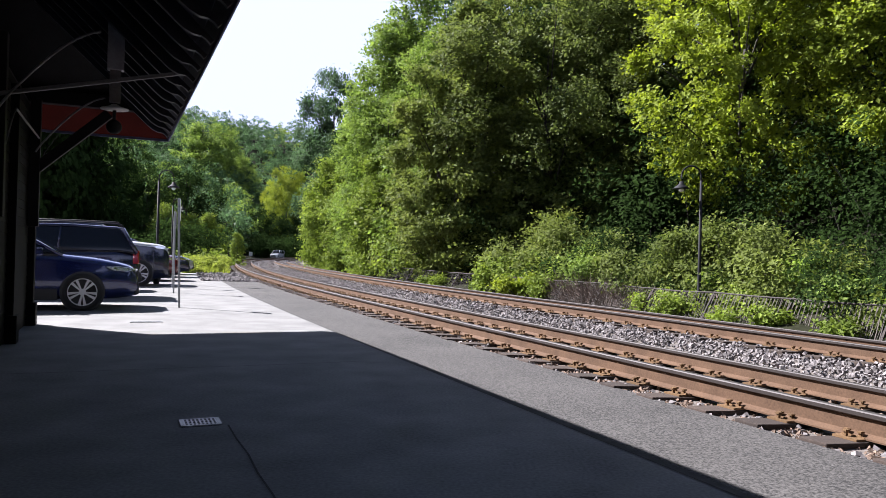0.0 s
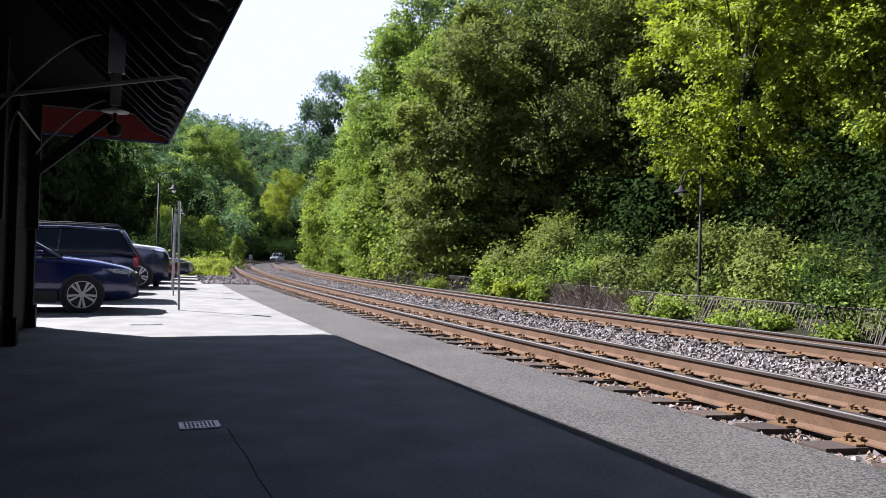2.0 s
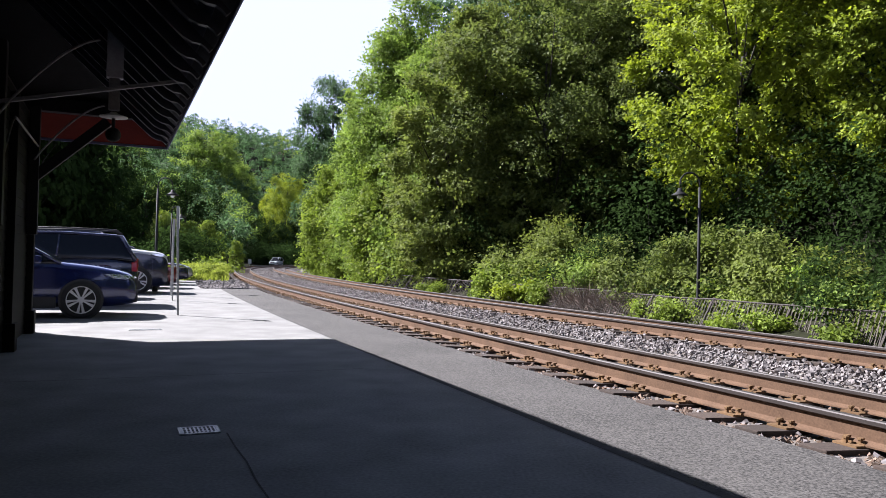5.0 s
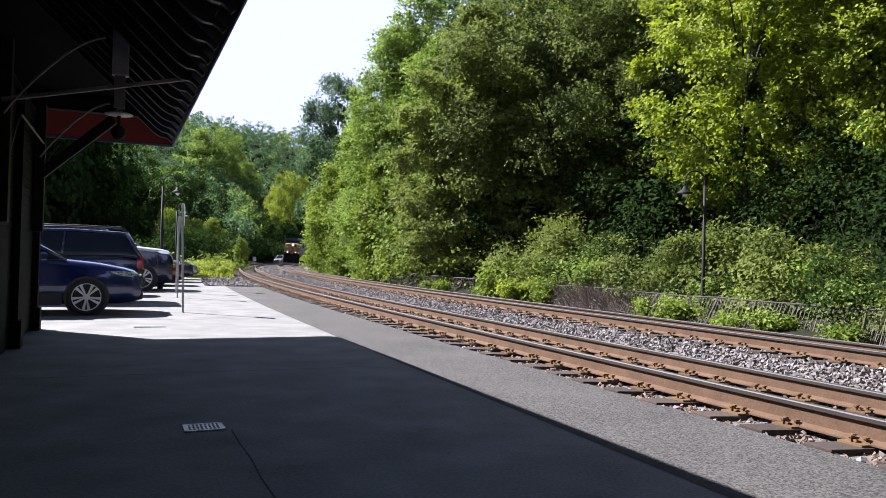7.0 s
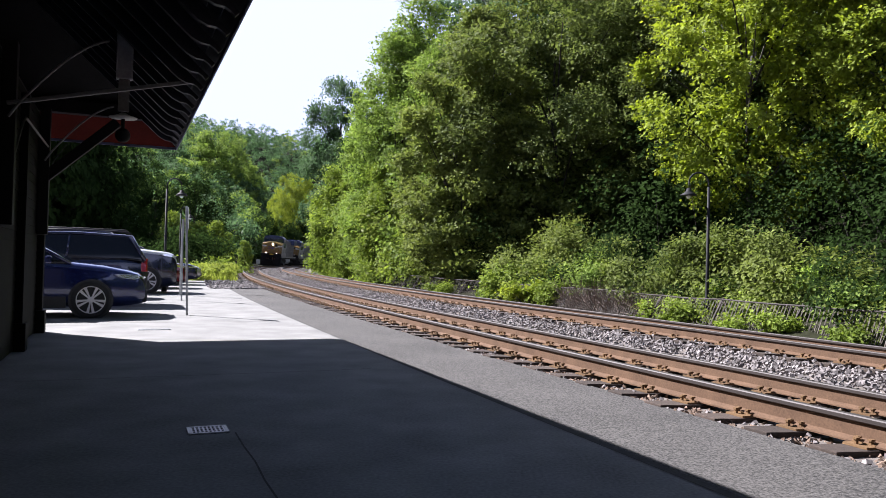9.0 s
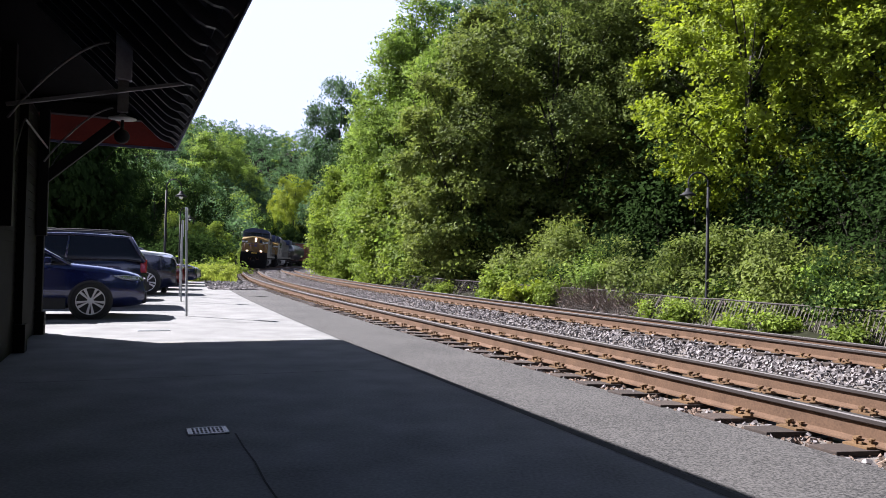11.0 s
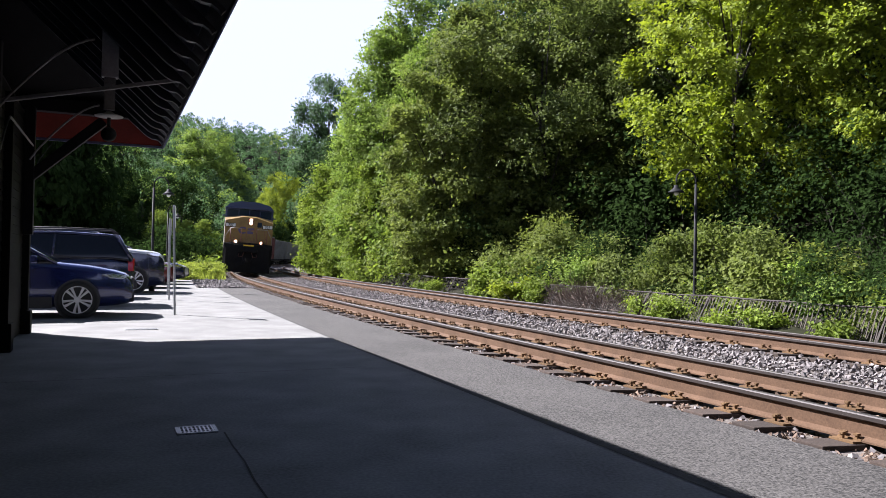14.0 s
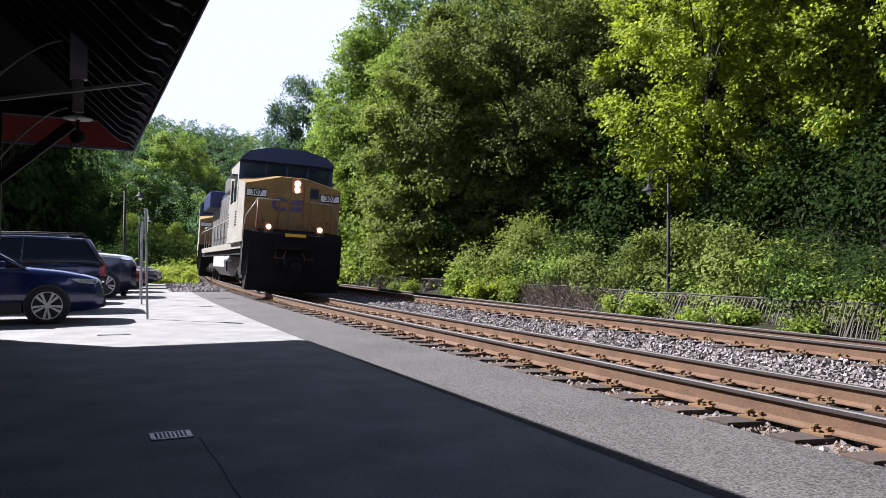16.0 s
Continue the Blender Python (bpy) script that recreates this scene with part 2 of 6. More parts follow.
def tube(bm, pts, r, seg=8, r2=None, mi=0, caps=True):
    pts = [Vector(p) for p in pts]
    rings = []
    up0 = Vector((0, 0, 1))
    for i, p in enumerate(pts):
        d = (pts[min(i + 1, len(pts) - 1)] - pts[max(i - 1, 0)]).normalized()
        a = d.cross(up0)
        if a.length < 0.05:
            a = d.cross(Vector((1, 0, 0)))
        a.normalize()
        b = d.cross(a)
        rr = r + ((r2 if r2 is not None else r) - r) * i / max(1, len(pts) - 1)
        rings.append([bm.verts.new(p + (a * math.cos(k * 2 * math.pi / seg) + b * math.sin(k * 2 * math.pi / seg)) * rr) for k in range(seg)])
    for q, w in zip(rings, rings[1:]):
        for k in range(seg):
            bm.faces.new((q[k], q[(k + 1) % seg], w[(k + 1) % seg], w[k])).material_index = mi
    if caps:
        bm.faces.new(rings[0][::-1]).material_index = mi
        bm.faces.new(rings[-1]).material_index = mi


def lathe(bm, prof, seg=24, m=None, mi=0):
    """(radius, z) turned round z."""
    rings = []
    for r, z in prof:
        ring = []
        for k in range(seg):
            c = Vector((r * math.cos(2 * math.pi * k / seg), r * math.sin(2 * math.pi * k / seg), z))
            ring.append(bm.verts.new(m @ c if m else c))
        rings.append(ring)
    for q, w in zip(rings, rings[1:]):
        for k in range(seg):
            bm.faces.new((q[k], q[(k + 1) % seg], w[(k + 1) % seg], w[k])).material_index = mi
    bm.faces.new(rings[0][::-1]).material_index = mi
    bm.faces.new(rings[-1]).material_index = mi


def empty(name, m, label, category, group="", kind=""):
    ob = new(name)
    ob.matrix_basis = m
    return tagged(ob, label, category, group, kind)


# ---------------------------------------------------------------- the plan
AXIS = 23.7  # degrees by which the station and the near track turn left of the view
CU, SU = math.cos(radians(AXIS)), math.sin(radians(AXIS))


def site(v, u, z=0.0):
    """From across (v) and along (u) the station to the world."""
    return Vector((CU * v - SU * u, SU * v + CU * u, z))


def site_pose(v, u, z=0.0, turn=0.0):
    p = site(v, u, z)
    return pose(p.x, p.y, p.z, 0, 0, AXIS + turn)


# the near rail of the near track: bends gently to the left, then to the right far off
KNOT_S = [-60, -30, 0, 20, 45, 70, 100, 140, 480]
KNOT_K = [0.465, 0.465, 0.465, -2.313, -2.732, -0.992, -3.954, -2.659, -2.659]
S_STEP = 0.5
S_ALL = np.arange(-60, 480 + S_STEP, S_STEP)
kk = np.interp(S_ALL, KNOT_S, KNOT_K) * 1e-3
HEAD = np.concatenate([[0], np.cumsum((kk[1:] + kk[:-1]) / 2 * S_STEP)])
HEAD = HEAD - np.interp(0, S_ALL, HEAD) + 0.399
dx, dy = -np.sin(HEAD), np.cos(HEAD)
RX = np.concatenate([[0], np.cumsum((dx[1:] + dx[:-1]) / 2 * S_STEP)])
RY = np.concatenate([[0], np.cumsum((dy[1:] + dy[:-1]) / 2 * S_STEP)])
RX = RX - np.interp(0, S_ALL, RX) + 5.2105
RY = RY - np.interp(0, S_ALL, RY)
CANT = 0.0528
GAUGE, SPACING = 1.505, 4.0426
HEAD_Z = 0.19


def rail_at(s, off=0.0, z=0.0):
    """A point off metres to the right of the near rail at s metres along it, and the heading there in radians."""
    a = float(np.interp(s, S_ALL, HEAD))
    return Vector((float(np.interp(s, S_ALL, RX)) + off * math.cos(a), float(np.interp(s, S_ALL, RY)) + off * math.sin(a), z)), a


def sweep(name, profile, s0, s1, step, material, parent=None, idx=None, closed=True, smooth=False):
    """A profile of (off, z) carried along the near rail's line."""
    ss = np.arange(s0, s1 + step * 0.5, step)
    a = np.interp(ss, S_ALL, HEAD)
    x, y = np.interp(ss, S_ALL, RX), np.interp(ss, S_ALL, RY)
    pr = np.array(profile)
    n = len(pr)
    V = np.stack([x[:, None] + np.cos(a)[:, None] * pr[None, :, 0], y[:, None] + np.sin(a)[:, None] * pr[None, :, 0], np.broadcast_to(pr[None, :, 1], (len(ss), n))], -1).reshape(-1, 3)
    faces, mi = [], []
    for i in range(len(ss) - 1):
        for k in range(n if closed else n - 1):
            k2 = (k + 1) % n
            faces.append((i * n + k, i * n + k2, (i + 1) * n + k2, (i + 1) * n + k))
            mi.append(idx[k] if idx else 0)
    return raw(name, V, faces, material, parent, mi, smooth)


# ---------------------------------------------------------------- ground
def ground_height(x, y):
    """Flat by the line; a wooded bank beyond the far track, and hills beyond the car park and the bend."""
    xr = float(np.interp(y, RY, RX))
    right = x - xr - 13.0
    left = xr - x - 15.0 - 34.0 * min(1.0, max(0.0, (110.0 - y) / 60.0))
    h = -0.28
    if right > 0:
        h += min(right * 0.45, 16.0)
    if left > 0:
        h += min(left * 0.5, 58.0)
    if y > 300 and abs(x - xr) > 14:
        h = max(h, -0.28 + min((y - 300) * 0.5, 66.0))
    return h


def build_ground():
    xs = np.concatenate([np.linspace(-3000, -320, 9), np.linspace(-300, 300, 101), np.linspace(320, 3000, 9)])
    ys = np.concatenate([np.linspace(-3000, -120, 8), np.linspace(-100, 500, 101), np.linspace(520, 3000, 9)])
    V = [(x, y, ground_height(x, y) + 0.12 * noise.noise((x * 0.2, y * 0.2, 0)) * (1 if abs(x) > 14 else 0.2)) for y in ys for x in xs]
    nx = len(xs)
    F = [(j * nx + i, j * nx + i + 1, (j + 1) * nx + i + 1, (j + 1) * nx + i) for j in range(len(ys) - 1) for i in range(nx - 1)]
    g = raw("ground", V, F, M_FOREST, smooth=True)
    return tagged(g, "earth and leaf litter under the woods and hills", "ground", kind="structure")


build_ground()

# platform: a pale concrete slab, a darker asphalt strip towards the rails
SEAM = -1.78      # from the near rail to the joint
EDGE = -0.48      # from the near rail to the strip's edge
strip = sweep("pavement_strip", [(SEAM, -0.006), (EDGE, -0.006), (EDGE - 0.02, -0.3), (SEAM, -0.3)], -40, 39, 1.0, M_ASPHALT)
tagged(strip, "grey asphalt strip along the rails, worn and gritty", "platform", kind="structure")


def build_slab():
    ss = np.arange(-40, 92, 1.0)
    V, F = [], []
    for s in ss:
        a = rail_at(s, SEAM - 0.015 if s < 33 else SEAM - 0.015 - (s - 33) * 0.02)[0]
        d = Vector((-CU, -SU, 0))
        far = a + d * 60
        V += [(a.x, a.y, 0), (far.x, far.y, 0), (a.x, a.y, -0.3)]
    for i in range(len(ss) - 1):
        F += [(i * 3, (i + 1) * 3, (i + 1) * 3 + 1, i * 3 + 1), (i * 3 + 2, (i + 1) * 3 + 2, (i + 1) * 3, i * 3)]
    return tagged(raw("pavement", V, F, M_CONCRETE), "pale concrete platform and car park paving, sunlit", "pavement", kind="structure")


build_slab()


# ---------------------------------------------------------------- railway
def rail_profile(c, z):
    """A flat-bottomed rail, its head's middle at c and its top at z."""
    h = 0.185
    pts = [(-0.075, -h), (-0.075, -h + 0.012), (-0.012, -h + 0.035), (-0.012, -0.05), (-0.036, -0.036), (-0.036, -0.008), (-0.026, 0), (0.026, 0), (0.036, -0.008), (0.036, -0.036), (0.012, -0.05), (0.012, -h + 0.035), (0.075, -h + 0.012), (0.075, -h)]
    return [(c + x, z + y) for x, y in pts]


RAIL_IDX = [0, 0, 0, 2, 2, 1, 1, 1, 2, 2, 0, 0, 0, 0]
TIE_STEP = 0.57
NEAR_OFF, FAR_OFF = GAUGE / 2, SPACING + GAUGE / 2


def tie_mesh(length):
    bm = bmesh.new()
    box(bm, -length / 2, length / 2, -0.115, 0.115, -0.18, 0.0, bevel=0.008)
    me = bpy.data.meshes.new("tie")
    bm.to_mesh(me)
    bm.free()
    me.materials.append(M_TIE)
    return me


def plate_mesh():
    """A tie plate with its shoulders and four spikes."""
    bm = bmesh.new()
    box(bm, -0.19, 0.19, -0.095, 0.095, 0.0, 0.016)
    box(bm, -0.105, -0.08, -0.09, 0.09, 0.016, 0.028)
    box(bm, 0.08, 0.105, -0.09, 0.09, 0.016, 0.028)
    for x, y in ((-0.092, -0.05), (-0.092, 0.055), (0.092, -0.05), (0.092, 0.055), (-0.15, 0.02), (0.15, -0.02)):
        box(bm, x - 0.012, x + 0.012, y - 0.009, y + 0.009, 0.016, 0.05)
        box(bm, x - 0.02, x + 0.02, y - 0.016, y + 0.016, 0.048, 0.062)
    me = bpy.data.meshes.new("tie_plate")
    bm.to_mesh(me)
    bm.free()
    me.materials.append(M_PLATE)
    return me


TIE_ME, PLATE_ME = tie_mesh(2.5), plate_mesh()


def build_track(label, base):
    track = empty("railway_track", Matrix(), label, "railway track", "tracks", "structure")
    for side in (0, 1):
        z = HEAD_Z - side * CANT * GAUGE
        ob = sweep("rail", rail_profile(base + side * GAUGE, z), -40, 300, 1.0, [M_RUST, M_RAILTOP, M_RAILSIDE], track, RAIL_IDX)
        tagged(ob, "steel rail with rusty web and bright worn head")
    rng = random.Random(5 + int(base))
    tilt = -math.degrees(math.atan(CANT))
    n0 = int(-6 / TIE_STEP)
    n1 = int(62 / TIE_STEP)
    rest_v, rest_f = [], []
    top = HEAD_Z - 0.185 - 0.016
    for i in range(int(-40 / TIE_STEP), int(290 / TIE_STEP)):
        s = i * TIE_STEP + rng.uniform(-0.03, 0.03)
        p, a = rail_at(s, base + GAUGE / 2 + rng.uniform(-0.04, 0.04), top - CANT * GAUGE / 2)
        m = Matrix.Translation(p) @ Euler((0, 0, a + rng.uniform(-0.015, 0.015))).to_matrix().to_4x4() @ pose(0, 0, 0, 0, -tilt, 0)
        if n0 <= i <= n1:
            tie = share("tie", TIE_ME, track, m)
            for k in (-1, 1):
                share("tie_plate", PLATE_ME, tie, pose(k * GAUGE / 2, rng.uniform(-0.01, 0.01), 0.001, 0, 0, rng.uniform(-2, 2)))
        else:
            b = len(rest_v)
            rest_v += [tuple(m @ Vector(c)) for c in ((-1.3, -0.115, 0), (1.3, -0.115, 0), (1.3, 0.115, 0), (-1.3, 0.115, 0), (-1.3, -0.115, -0.18), (1.3, -0.115, -0.18), (1.3, 0.115, -0.18), (-1.3, 0.115, -0.18))]
            rest_f += [tuple(b + k for k in f) for f in ((0, 1, 2, 3), (0, 4, 5, 1), (1, 5, 6, 2), (2, 6, 7, 3), (3, 7, 4, 0))]
    tagged(raw("far_tie", rest_v, rest_f, M_TIE, track), "", kind="stuff")
    return track


# ballast bed under both tracks
zb = HEAD_Z - 0.185 - 0.016
bed = sweep("ballast_bed", [(EDGE, zb - 0.02), (-0.1, zb - 0.03), (GAUGE / 2, zb - 0.06), (GAUGE, zb - 0.11), (2.2, zb - 0.10), (2.8, zb - 0.05), (SPACING, zb - 0.05), (SPACING + GAUGE, zb - 0.11), (6.6, zb - 0.12), (7.6, -0.24), (8.4, -0.34)], -40, 300, 2.0, M_BALLAST, closed=False)
tagged(bed, "crushed stone ballast bed under the rails", "ballast", kind="structure")


def build_stones():
    """Loose ballast, dense between and beside the tracks."""
    rng = np.random.default_rng(3)
    base = np.array([(x, y, z) for z in (-1, 1) for y in (-1, 1) for x in (-1, 1)], float) * 0.66
    block_f = np.array([(0, 2, 3), (0, 3, 1), (4, 5, 7), (4, 7, 6), (0, 1, 5), (0, 5, 4), (2, 6, 7), (2, 7, 3), (0, 4, 6), (0, 6, 2), (1, 3, 7), (1, 7, 5)])

    def field(name, n, o0, o1, s0, s1, size, material, z, hump, label):
        s = s0 + (s1 - s0) * rng.random(n) ** 1.6
        off = rng.uniform(o0, o1, n)
        a = np.interp(s, S_ALL, HEAD)
        x = np.interp(s, S_ALL, RX) + off * np.cos(a)
        y = np.interp(s, S_ALL, RY) + off * np.sin(a)
        zz = z(off) + rng.uniform(-0.02, hump, n)
        sz = size * rng.uniform(0.55, 1.35, n)
        V = base[None] * rng.uniform(0.65, 1.3, (n, 8, 1)) * rng.uniform(0.75, 1.25, (n, 1, 3)) + rng.normal(0, 0.16, (n, 8, 3))
        q = rng.normal(size=(n, 4))
        q /= np.linalg.norm(q, axis=1)[:, None]
        w, i, j, k = q.T
        turn = np.stack([1 - 2 * (j * j + k * k), 2 * (i * j - k * w), 2 * (i * k + j * w), 2 * (i * j + k * w), 1 - 2 * (i * i + k * k), 2 * (j * k - i * w), 2 * (i * k - j * w), 2 * (j * k + i * w), 1 - 2 * (i * i + j * j)], 1).reshape(n, 3, 3)
        V = np.einsum("nab,nvb->nva", turn, V)
        V = V * sz[:, None, None] + np.stack([x, y, zz], -1)[:, None]
        F = (block_f[None] + (np.arange(n) * 8)[:, None, None]).reshape(-1, 3)
        return tagged(raw(name, V, F, material), label, "ballast", kind="stuff")

    shape = lambda o: np.interp(o, [-0.5, 0.75, 1.5, 2.2, 2.8, 4.04, 5.55, 6.6, 7.6], [zb - 0.01, zb - 0.055, zb - 0.10, zb - 0.09, zb - 0.04, zb - 0.04, zb - 0.10, zb - 0.11, -0.23])
    field("ballast_stone", 28000, 1.9, 3.9, -4, 60, 0.025, M_STONE, shape, 0.05, "pale grey and pinkish crushed stones between the tracks")
    field("ballast_stone", 7000, -0.06, 1.7, -4, 60, 0.024, M_STONE_B, shape, 0.01, "rust-stained crushed stones between the near rails")
    field("ballast_stone", 6000, -0.50, -0.08, -4, 45, 0.019, M_STONE_B, shape, 0.004, "crushed stones spilled beside the asphalt")
    field("ballast_stone", 1300, -0.50, -0.1, -4, 30, 0.024, M_STONE, shape, 0.012, "pale crushed stones beside the asphalt")
    field("ballast_stone", 6000, 3.9, 7.4, -4, 60, 0.034, M_STONE_B, shape, 0.02, "rust-stained crushed stones under the far rails")
    field("ballast_stone", 6000, 1.6, 7.2, 55, 130, 0.06, M_STONE, shape, 0.03, "pale crushed stones along the far bend")
    field("ballast_stone", 2500, -2.6, -0.4, 32.5, 45, 0.05, M_STONE, lambda o: 0 * o - 0.03, 0.05, "pale crushed stones at the platform's end")


build_stones()
build_track("near railway track on timber ties, rusty and polished", 0.0)
build_track("far railway track on timber ties, rusty and polished", SPACING)



# ---------------------------------------------------------------- station
WALL_V, WALL_END = -1.22, 13.05
EAVE_V, EAVE_END, EAVE_Z, PITCH = 0.78, 13.6, 3.1, 0.93
RIDGE_V = -6.0


def roof_z(v):
    return EAVE_Z + PITCH * (EAVE_V - v)


def build_station():
    st = empty("station_building", site_pose(0, 0), "dark timber railway station with a bracketed platform canopy, in shade", "building")
    bm = bmesh.new()
    box(bm, -11, WALL_V - 0.03, -14, WALL_END - 0.02, 0, 3.4)
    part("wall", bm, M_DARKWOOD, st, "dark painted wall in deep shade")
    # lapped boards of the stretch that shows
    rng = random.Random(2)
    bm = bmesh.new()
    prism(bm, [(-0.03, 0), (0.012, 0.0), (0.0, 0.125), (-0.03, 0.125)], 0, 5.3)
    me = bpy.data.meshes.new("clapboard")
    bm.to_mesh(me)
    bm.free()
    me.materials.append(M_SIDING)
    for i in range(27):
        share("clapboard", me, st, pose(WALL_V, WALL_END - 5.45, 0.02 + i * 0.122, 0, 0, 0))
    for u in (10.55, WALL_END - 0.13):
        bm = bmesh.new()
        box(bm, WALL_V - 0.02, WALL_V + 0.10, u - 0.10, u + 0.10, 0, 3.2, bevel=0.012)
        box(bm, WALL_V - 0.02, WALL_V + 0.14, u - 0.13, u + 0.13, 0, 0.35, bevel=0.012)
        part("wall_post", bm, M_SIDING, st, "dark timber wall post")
    # roof: main slope with a hipped end
    e, t = EAVE_Z, 0.1
    d = EAVE_V - RIDGE_V
    hu = EAVE_END - d
    zr = e + PITCH * d

    def slab(name, pts, material, label):
        bm = bmesh.new()
        lo = [bm.verts.new(p) for p in pts]
        hi = [bm.verts.new((p[0], p[1], p[2] + t)) for p in pts]
        n = len(pts)
        bm.faces.new(lo)
        bm.faces.new(hi[::-1])
        for i in range(n):
            bm.faces.new((lo[i], hi[i], hi[(i + 1) % n], lo[(i + 1) % n]))
        bmesh.ops.recalc_face_normals(bm, faces=bm.faces)
        return part(name, bm, material, st, label)

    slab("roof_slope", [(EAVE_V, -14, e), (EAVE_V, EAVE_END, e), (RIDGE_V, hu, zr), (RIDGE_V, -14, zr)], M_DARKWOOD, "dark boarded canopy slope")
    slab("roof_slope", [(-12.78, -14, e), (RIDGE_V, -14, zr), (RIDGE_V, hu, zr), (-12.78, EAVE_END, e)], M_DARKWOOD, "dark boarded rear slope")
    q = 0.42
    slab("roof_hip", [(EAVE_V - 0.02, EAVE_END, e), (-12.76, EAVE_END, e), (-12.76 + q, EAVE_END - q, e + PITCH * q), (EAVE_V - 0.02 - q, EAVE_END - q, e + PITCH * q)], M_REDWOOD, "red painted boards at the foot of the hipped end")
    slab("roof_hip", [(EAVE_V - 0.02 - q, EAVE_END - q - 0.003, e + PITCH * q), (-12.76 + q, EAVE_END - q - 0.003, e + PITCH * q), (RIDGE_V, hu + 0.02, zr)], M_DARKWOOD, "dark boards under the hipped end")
    bm = bmesh.new()
    box(bm, -11, 0.6, -14.1, -13.9, 2.9, 6.0)
    part("gable", bm, M_DARKWOOD, st)
    # soffit planks of the slope, with dark joints
    L = math.hypot(1, PITCH)
    tilt = math.degrees(math.atan(PITCH))
    plank = bmesh.new()
    box(plank, 0, 0.125, 0, 14.0, -0.02, -0.004)
    me = bpy.data.meshes.new("soffit_plank")
    plank.to_mesh(me)
    plank.free()
    me.materials.append(M_SOFFIT)
    for i in range(22):
        v = EAVE_V - 0.1 - i * 0.14 / L
        share("soffit_plank", me, st, pose(v, -0.8 - 0.14 / L * i, roof_z(v), 0, 0, 0) @ pose(0, 0, 0, 0, 0, 180) @ pose(0, 0, 0, 0, -tilt, 0) @ pose(0, -14.0, 0))
    # rafters with curled tails
    raf = bmesh.new()
    n = 3.6
    prism(raf, [(0.10, -0.055), (0.16, -0.10), (0.24, -0.125), (0.32, -0.13), (n, -0.13), (n, -0.004), (0.0, -0.004), (0.0, -0.05), (0.05, -0.045)], -0.03, 0.03)
    me = bpy.data.meshes.new("rafter")
    raf.to_mesh(me)
    raf.free()
    me.materials.append(M_RAFTER)
    for i in range(24):
        u = EAVE_END - 0.65 - i * 0.55
        share("rafter", me, st, pose(EAVE_V - 0.02, u, EAVE_Z - 0.022, 0, 0, 0) @ pose(0, 0, 0, 0, 0, 180) @ pose(0, 0, 0, 0, -tilt, 0))
    bm = bmesh.new()
    box(bm, EAVE_V + 0.002, EAVE_V + 0.02, -14, EAVE_END + 0.035, e - 0.04, e + 0.15, bevel=0.004)
    part("fascia", bm, M_FASCIA, st, "grey-blue fascia board along the eave")
    bm = bmesh.new()
    box(bm, -8, EAVE_V, EAVE_END + 0.002, EAVE_END + 0.035, e - 0.04, e + 0.15, bevel=0.004)
    part("fascia", bm, M_FASCIA, st, "grey-blue fascia board along the hipped end")
    bm = bmesh.new()
    box(bm, -3, 0.45, 12.92, 13.1, 3.42, 3.62, bevel=0.01)
    part("cross_beam", bm, M_DARKWOOD, st, "dark timber cross beam")
    # brackets
    for u in (4.6, 8.8, 12.6):
        br = new("bracket")
        br.parent = st
        br.matrix_basis = pose(0, u, 0)
        bm = bmesh.new()
        box(bm, WALL_V + 0.02, WALL_V + 0.16, -0.08, 0.08, 1.5, 3.4, bevel=0.01)
        part("bracket_post", bm, M_DARKWOOD, br, "dark timber post on the wall")
        if u > 12:
            bm = bmesh.new()
            dx, dz = 0.98, 0.92
            ln, an = math.hypot(dx, dz), math.degrees(math.atan2(dz, dx))
            box(bm, 0, ln, -0.06, 0.06, -0.075, 0.075, pose(WALL_V + 0.1, 0, 2.36, 0, -an, 0), bevel=0.012)
            part("brace", bm, M_DARKWOOD, br, "dark diagonal timber brace")
        if u < 12:
            bm = bmesh.new()
            dx, dz = 1.76, 0.42
            ln, an = math.hypot(dx, dz), math.degrees(math.atan2(dz, dx))
            box(bm, 0, ln, -0.025, 0.025, -0.02, 0.02, pose(WALL_V + 0.08, -0.1, 2.74, 0, -an, 0), bevel=0.005)
            part("strut", bm, M_GREYWOOD, br, "grey-edged straight strut to the eave")
        bm = bmesh.new()
        pts = []
        for k in range(13):
            q = k / 12
            pts.append((WALL_V + 0.1 + 0.92 * q, -0.12, 2.60 + 0.90 * math.sin(q * math.pi / 2) ** 0.85 * (0.75 + 0.25 * q)))
        tube(bm, pts, 0.014, 8)
        part("curved_rib", bm, M_GREYWOOD, br, "curved pipe following the brace", smooth=True)
    # wall cables
    bm = bmesh.new()
    tube(bm, [(WALL_V + 0.12, 9.0, 2.2), (WALL_V + 0.2, 9.0, 2.6), (WALL_V + 0.16, 9.6, 2.75), (WALL_V + 0.15, 12.4, 2.8)], 0.014, 6)
    part("conduit", bm, M_GREYWOOD, st, "grey cable conduit", smooth=True)
    return st


